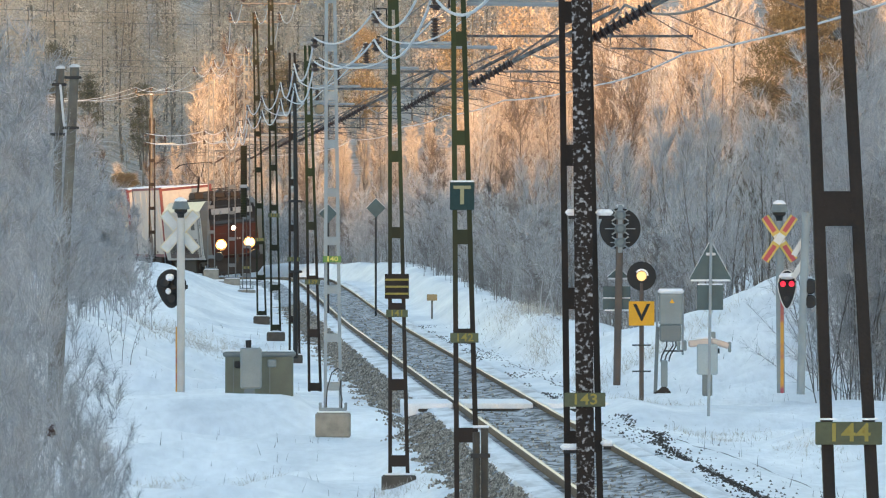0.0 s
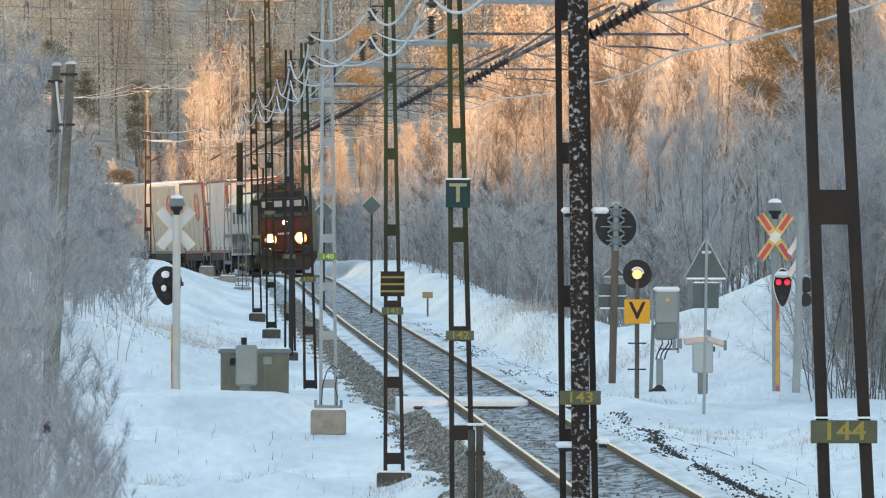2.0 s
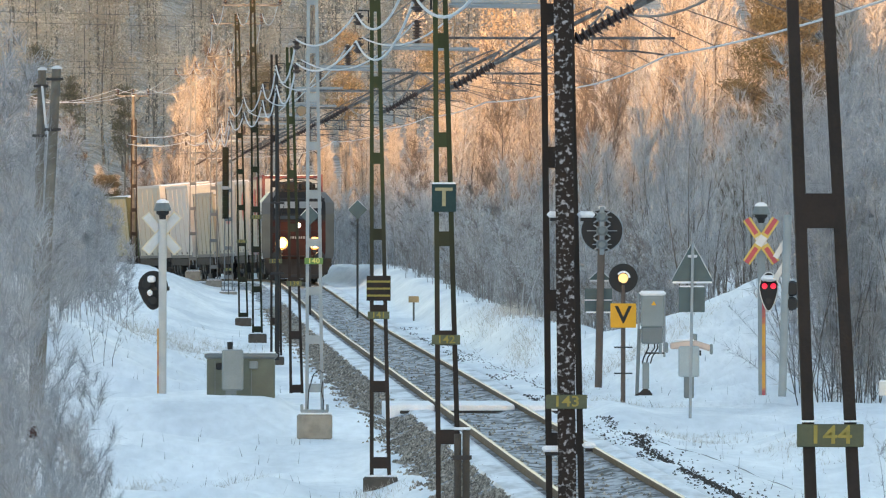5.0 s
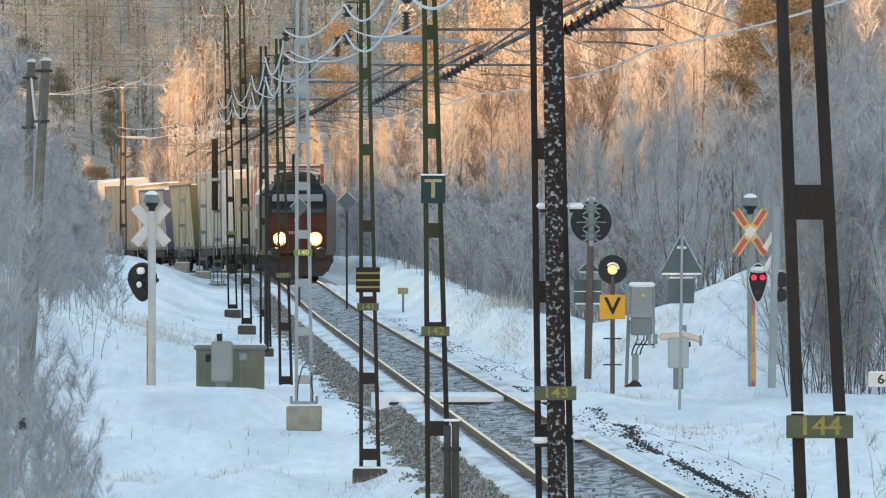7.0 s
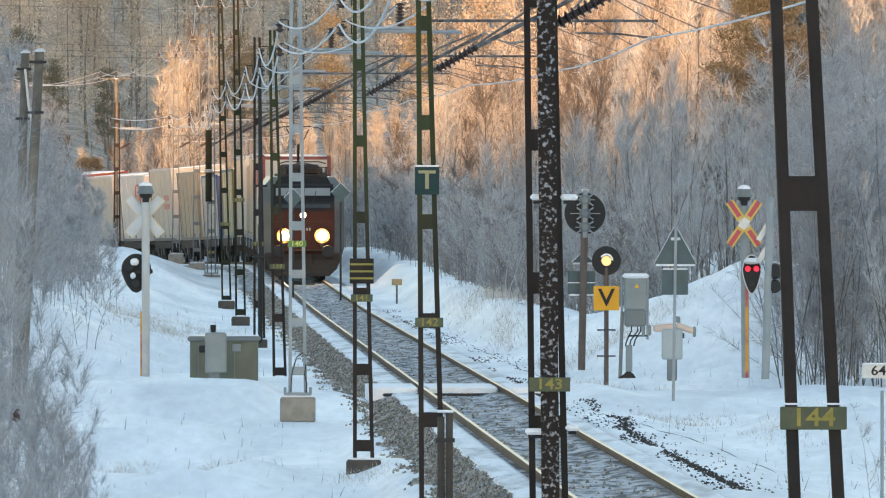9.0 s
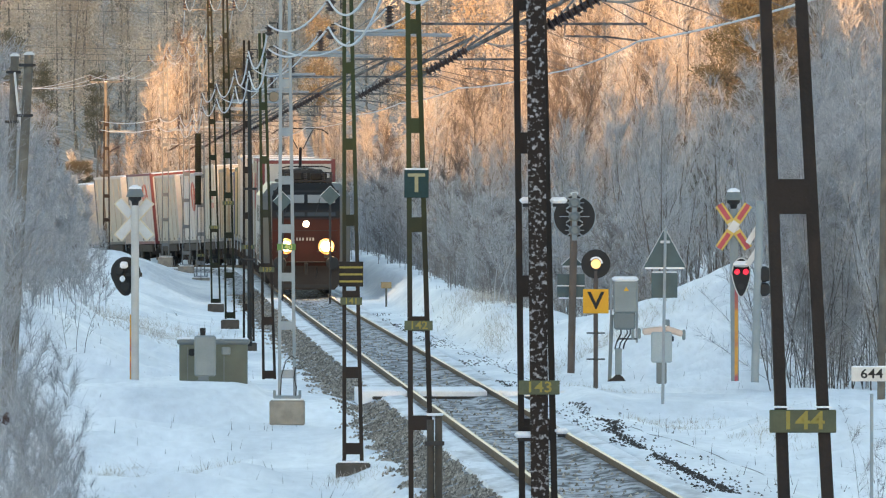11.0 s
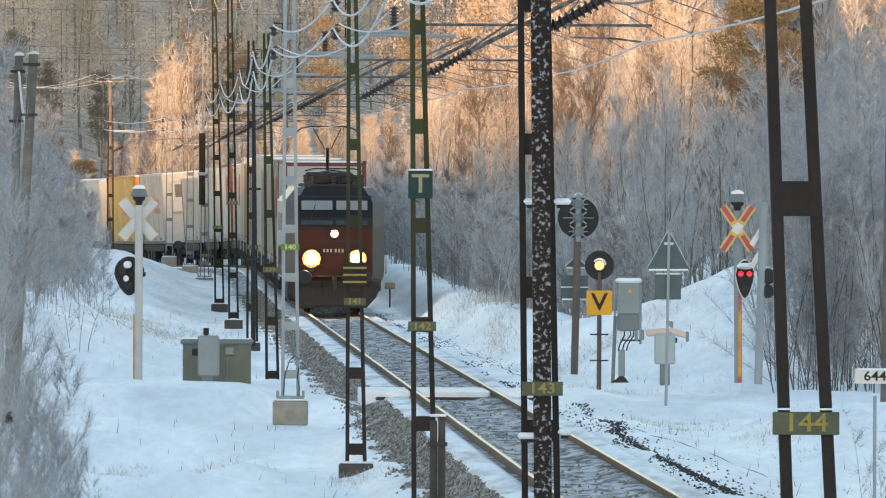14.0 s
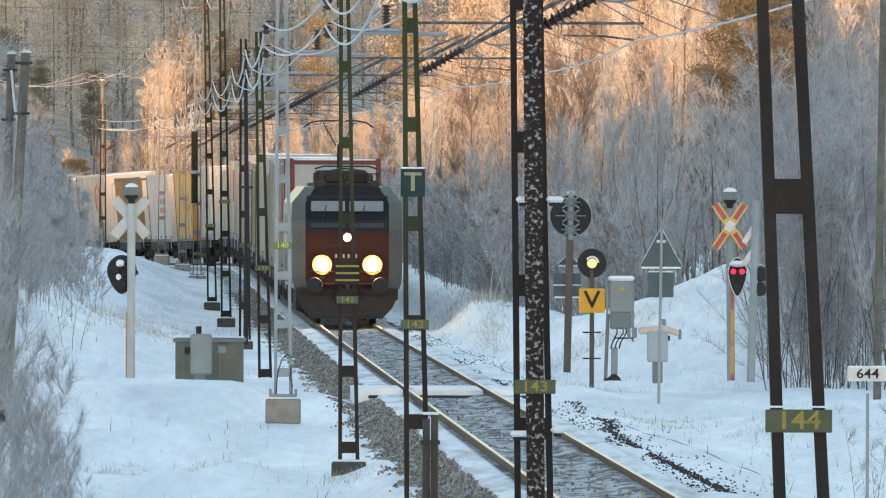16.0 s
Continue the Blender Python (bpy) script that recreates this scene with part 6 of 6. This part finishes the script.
        plant(shrubs, a * y, y, max(top - float(ground_z(a * y, y)), 0.8) / 5.0 * 1.1, y * 0.7, used)
    fine = [tree_thing("willow_shrub", birch(rng, 5.0, 70, 4600, 0.14, 0.0052, stems=st, low=0.03, r=0.012, splay=0.045, rise_to=2.4, up=0.35), "dense fine-twigged frosted willow shrub", "shrub", TWIG_NEAR, TWIG_NEAR, group="frosted shrubs") for st in (6, 7)]
    used = [0]
    for px, y, top in ((-40, 150, 4.9), (0, 158, 4.7), (35, 150, 4.2), (75, 162, 3.7), (15, 140, 3.8), (-10, 172, 4.8), (125, 160, 2.3), (90, 142, 2.2), (30, 175, 4.6), (-60, 155, 4.9), (150, 150, 1.5), (165, 152, 2.0), (195, 145, 1.5), (178, 162, 2.3), (215, 153, 1.0), (140, 138, 1.8)):
        x = (px - 784) * y / 24000
        plant(fine, x, y, (top - float(ground_z(x, y))) / 5.0, px * 0.37, used)
    thin = [tree_thing("willow_shrub", birch(rng, 4.4, 40, 1500, 0.16, 0.004, stems=4, low=0.05, r=0.007, splay=0.03, rise_to=2.2, up=0.3), "thin frosted shrub close by", "shrub", TWIG_NEAR, TWIG_NEAR, group="frosted shrubs")]
    used = [0]
    for x, y, sc in ((-2.95, 98, 0.9), (-3.1, 104, 1.0), (-2.8, 100, 0.6), (-2.75, 95, 0.75)):
        plant(thin, x, y, sc, x * 5.3, used)
    sap = [tree_thing("sapling", birch(rng, 1.9, 30, 300, 0.2, 0.007, stems=3, low=0.15, r=0.014), "small bare sapling standing in the snow", "sapling", TWIG_DARK, TWIG_DARK)]
    used = [0]
    for x, y, sc in ((-6.35, 272, 1.0), (6.35, 178, 0.75), (6.7, 181, 0.6), (6.15, 170, 0.6)):
        plant(sap, x, y, sc, x, used)


build_woods()


def build_grass():
    rng = np.random.default_rng(11)
    for x, y, rx, ry, n, h in ((-3.45, 208, 0.75, 3.5, 1700, 0.36), (-4.4, 213, 0.5, 4, 160, 0.3), (-6.8, 350, 2.2, 25, 700, 0.5), (2.6, 375, 1.2, 18, 600, 0.5), (4.1, 262, 0.9, 3, 260, 0.25),
                            (4.9, 236, 1.0, 4, 160, 0.2), (6.0, 214, 0.8, 8, 150, 0.22), (4.9, 298, 1.6, 6, 300, 0.35), (-0.75, 201, 0.5, 2, 80, 0.2), (2.4, 330, 0.4, 16, 260, 0.3), (3.2, 295, 0.4, 10, 220, 0.3)):
        n = n * 3
        px, py = x + rng.normal(0, rx * 0.5, n), y + rng.normal(0, ry * 0.5, n)
        pz = ground_z(px, py) - 0.02
        p = np.stack((px, py, pz), 1)
        d = np.stack((rng.normal(0, 0.35, n), rng.normal(0, 0.35, n), rng.uniform(0.2, 1, n)), 1) * h * 0.75
        v, f = slivers(rng, p, p + d, 0.009)
        tagged(new("dry_grass", quick_mesh("dry_grass", v, f, DRY_GRASS)), "tuft of dry frosted grass sticking out of the snow", "grass", kind="stuff")


build_grass()


def build_leaves():
    """A few withered leaves left on a twig of the close shrub."""
    rng = np.random.default_rng(5)
    c = np.array([-2.83, 98.0, 2.25])
    p = c + rng.normal(0, 0.018, (60, 3)) * np.array([0.8, 1, 1.2])
    d = rng.normal(0, 0.015, (60, 3))
    v, f = slivers(rng, p, p + d, 0.022)
    th = thing("withered_leaves", "clump of dark withered leaves on a shrub twig", "leaves")
    part_ob = new("leaf_clump", quick_mesh("leaf_clump", v, f, WITHERED))
    part_ob.parent = th
    v, f = slivers(rng, c[None] + np.array([[-0.05, 0, -1.6]]), c[None], 0.012)
    stem = new("twig", quick_mesh("twig", v, f, TWIG_DARK))
    stem.parent = th


build_leaves()


def build_weeds():
    """Single dark stalks that stick out of the snow, and a half-buried cable beside the track."""
    rng = np.random.default_rng(23)
    n = 900
    y = 175 + 240 * rng.uniform(0, 1, n) ** 1.3
    x = np.where(rng.uniform(0, 1, n) < 0.55, track_x(y) - rng.uniform(3.0, 9.0, n), track_x(y) + rng.uniform(2.3, 6.5, n))
    keep = np.abs(y - 252) > 7
    x, y = x[keep], y[keep]
    n = len(x)
    p = np.stack((x, y, ground_z(x, y) - 0.03), 1)
    d = np.stack((rng.normal(0, 0.05, n), rng.normal(0, 0.05, n), rng.uniform(0.06, 0.26, n)), 1)
    v, f = slivers(rng, p, p + d, 0.014)
    tagged(new("weed_stalks", quick_mesh("weed_stalks", v, f, TWIG_DARK)), "scattered dark weed stalks sticking out of the snow", "weeds", kind="stuff")
    for y0, y1 in ((190, 240), (264, 372)):
        pts = []
        for y in np.arange(y0, y1, 2.0):
            u = float(np.interp(y, (190, 202, 222, 308, 372), (3.1, 2.8, 2.3, 2.16, 1.93))) + 0.04 * math.sin(y * 0.23) + 0.03 * math.sin(y * 0.71)
            x = float(track_x(y)) + u
            pts.append((x, y, float(ground_z(x, y)) - 0.002 + 0.008 * math.sin(y * 0.9)))
        solid("trackside_cable", Shape().tube(pts, 0.008, 5), TWIG_DARK, "dark half-buried cable lying along the snowy verge", "cable")
    m = 8000
    s = 155 + 260 * rng.uniform(0, 1, m) ** 1.3
    band = np.interp(s, (155, 183, 212, 222, 231, 248, 262, 300, 420), (1.9, 1.85, 1.78, 1.88, 2.15, 2.05, 1.45, 1.35, 1.25)) + rng.normal(0, 1, m) * np.interp(s, (212, 224), (0.045, 0.085))
    u = np.where(rng.uniform(0, 1, m) < 0.7, band, 1.35 + np.abs(rng.normal(0, 0.5, m)))
    keep = ((np.sin(s * 0.17) + np.sin(s * 0.41 + 2) + 0.8 * np.sin(u * 5 + s * 0.05)) > np.interp(s, (212, 222), (-0.9, -0.3))) & (np.abs(s - 257) > 3.5)
    s, u = s[keep], u[keep]
    m = len(s)
    x, y = np.interp(s, _S, _X) + u, np.interp(s, _S, _Y)
    c = np.stack((x, y, ground_z(x, y)), 1)
    o = np.array([[1, 0, -0.2], [-0.5, 0.9, -0.2], [-0.5, -0.9, -0.2], [0, 0, 1.0]])
    v = c[:, None, :] + o[None] * rng.uniform(0.012, 0.032, (m, 1, 1)) * np.array([1.3, 1.3, 0.9])
    tri = np.array([[0, 1, 3], [1, 2, 3], [2, 0, 3]])
    f = (np.arange(m) * 4)[:, None, None] + tri[None]
    tagged(new("dirt_clods", quick_mesh("dirt_clods", v.reshape(-1, 3), f.reshape(-1, 3), DIRT)), "dark clods and gravel scattered on the snow by the track", "gravel", kind="stuff")


build_weeds()


# ---------------- ballast stones and sleepers ----------------
def build_stones():
    rng = np.random.default_rng(5)
    n = 46000
    s = 150 + 330 * rng.uniform(0, 1, n) ** 1.5
    side = rng.uniform(0, 1, n)
    u = np.where(side < 0.955, np.where(rng.uniform(0, 1, n) < 0.92, rng.uniform(-2.05, -1.30, n), -2.0 - np.abs(rng.normal(0, 0.13, n))) - 0.12 * np.sin(s * 0.7), rng.uniform(-0.62, 0.62, n))
    patch = np.sin(s * 1.9 + u * 7) + np.sin(s * 0.83 - u * 11) + np.sin(s * 3.7 + 4) * 0.7
    keep = (np.abs(s - 257) > 3.5) & (patch + rng.normal(0, 0.6, n) > np.where(u < -1, -0.55, -0.5))
    s, u = s[keep], u[keep]
    n = len(s)
    bed = np.interp(u, [-2.35, -2.05, -1.38, -0.8, -0.55, -0.3, 0.3, 0.55, 0.8], [-0.52, -0.40, -0.17, -0.13, -0.15, -0.17, -0.165, -0.112, -0.10])
    xs, yg = np.interp(s, _S, _X) + u, np.interp(s, _S, _Y)
    high = np.where(u < -1.5, np.maximum(rail_z(s) + bed, ground_z(xs, yg)), rail_z(s) + bed)
    c = np.stack((xs, yg, high + 0.006), 1)
    o = np.array([[1, 0, -0.3], [-0.5, 0.9, -0.3], [-0.5, -0.9, -0.3], [0.1, 0.1, 0.9]])
    turn = rng.uniform(0, 6.28, n)
    ca, sa = np.cos(turn)[:, None], np.sin(turn)[:, None]
    ox = np.stack((o[None, :, 0] * ca - o[None, :, 1] * sa, o[None, :, 0] * sa + o[None, :, 1] * ca, np.repeat(o[None, :, 2], n, 0)), -1)
    v = c[:, None, :] + ox * rng.uniform(0.022, 0.042, (n, 1, 1)) + rng.normal(0, 0.006, (n, 4, 3))
    tri = np.array([[0, 1, 3], [1, 2, 3], [2, 0, 3]])
    f = (np.arange(n) * 4)[:, None, None] + tri[None]
    ob = new("ballast_stones", quick_mesh("ballast_stones", v.reshape(-1, 3), f.reshape(-1, 3), STONE))
    ob.parent = LINE
    tagged(ob, "dark broken ballast stones", kind="stuff")


build_stones()


def build_sleepers():
    me = Shape().box((0, 0, 0), (2.5, 0.24, 0.16), b=0.02).mesh("sleeper", SLEEPER)
    rest = Shape()
    for i in range(640):
        s = 150 + 0.65 * i
        if 253.5 < s < 260.5:
            continue
        x, y, z, h = track(s)
        if i < 300:
            ob = new("sleeper", me)
            ob.parent = LINE
            ob.matrix_basis = pose(x, y, z - 0.258, 0, 0, math.degrees(h))
        else:
            rest.box((x, y, z - 0.258), (2.5, 0.24, 0.16), rz=math.degrees(h))
    tagged(part("sleepers_far", rest, SLEEPER, LINE), kind="stuff")


build_sleepers()


# ---------------- what moves ----------------
def along(front, length, spread):
    """Pose of a vehicle whose front buffers are at front, standing on two bogies."""
    mid = front + length / 2
    x0, y0, z0, _ = track(mid - spread)
    x1, y1, z1, _ = track(mid + spread)
    h = math.atan2(-(x1 - x0), y1 - y0)
    lean = -5.2 * float(smooth(568, 648, mid))     # cant of the curve
    return pose((x0 + x1) / 2, (y0 + y1) / 2, (z0 + z1) / 2, math.degrees(math.atan2(z1 - z0, y1 - y0)), 0, math.degrees(h)) @ pose(0, 0, 0, 0, lean, 0)


def front_at(t):
    return 364.0 + 17.3 * (16.0 - t)


def motions():
    times = [0.5 * i for i in range(33)]
    walk(LOCO_OB, [(t, along(front_at(t), LOCO_LEN, 5.2)) for t in times])
    for spec, tr, wg in zip(ORDER, TRAILERS, WAGONS):
        rows = [(t, along(front_at(t) + spec[5] - 1.0, WAGON_LEN, 4.7)) for t in times]
        walk(wg, rows)
        walk(tr, rows)


motions()
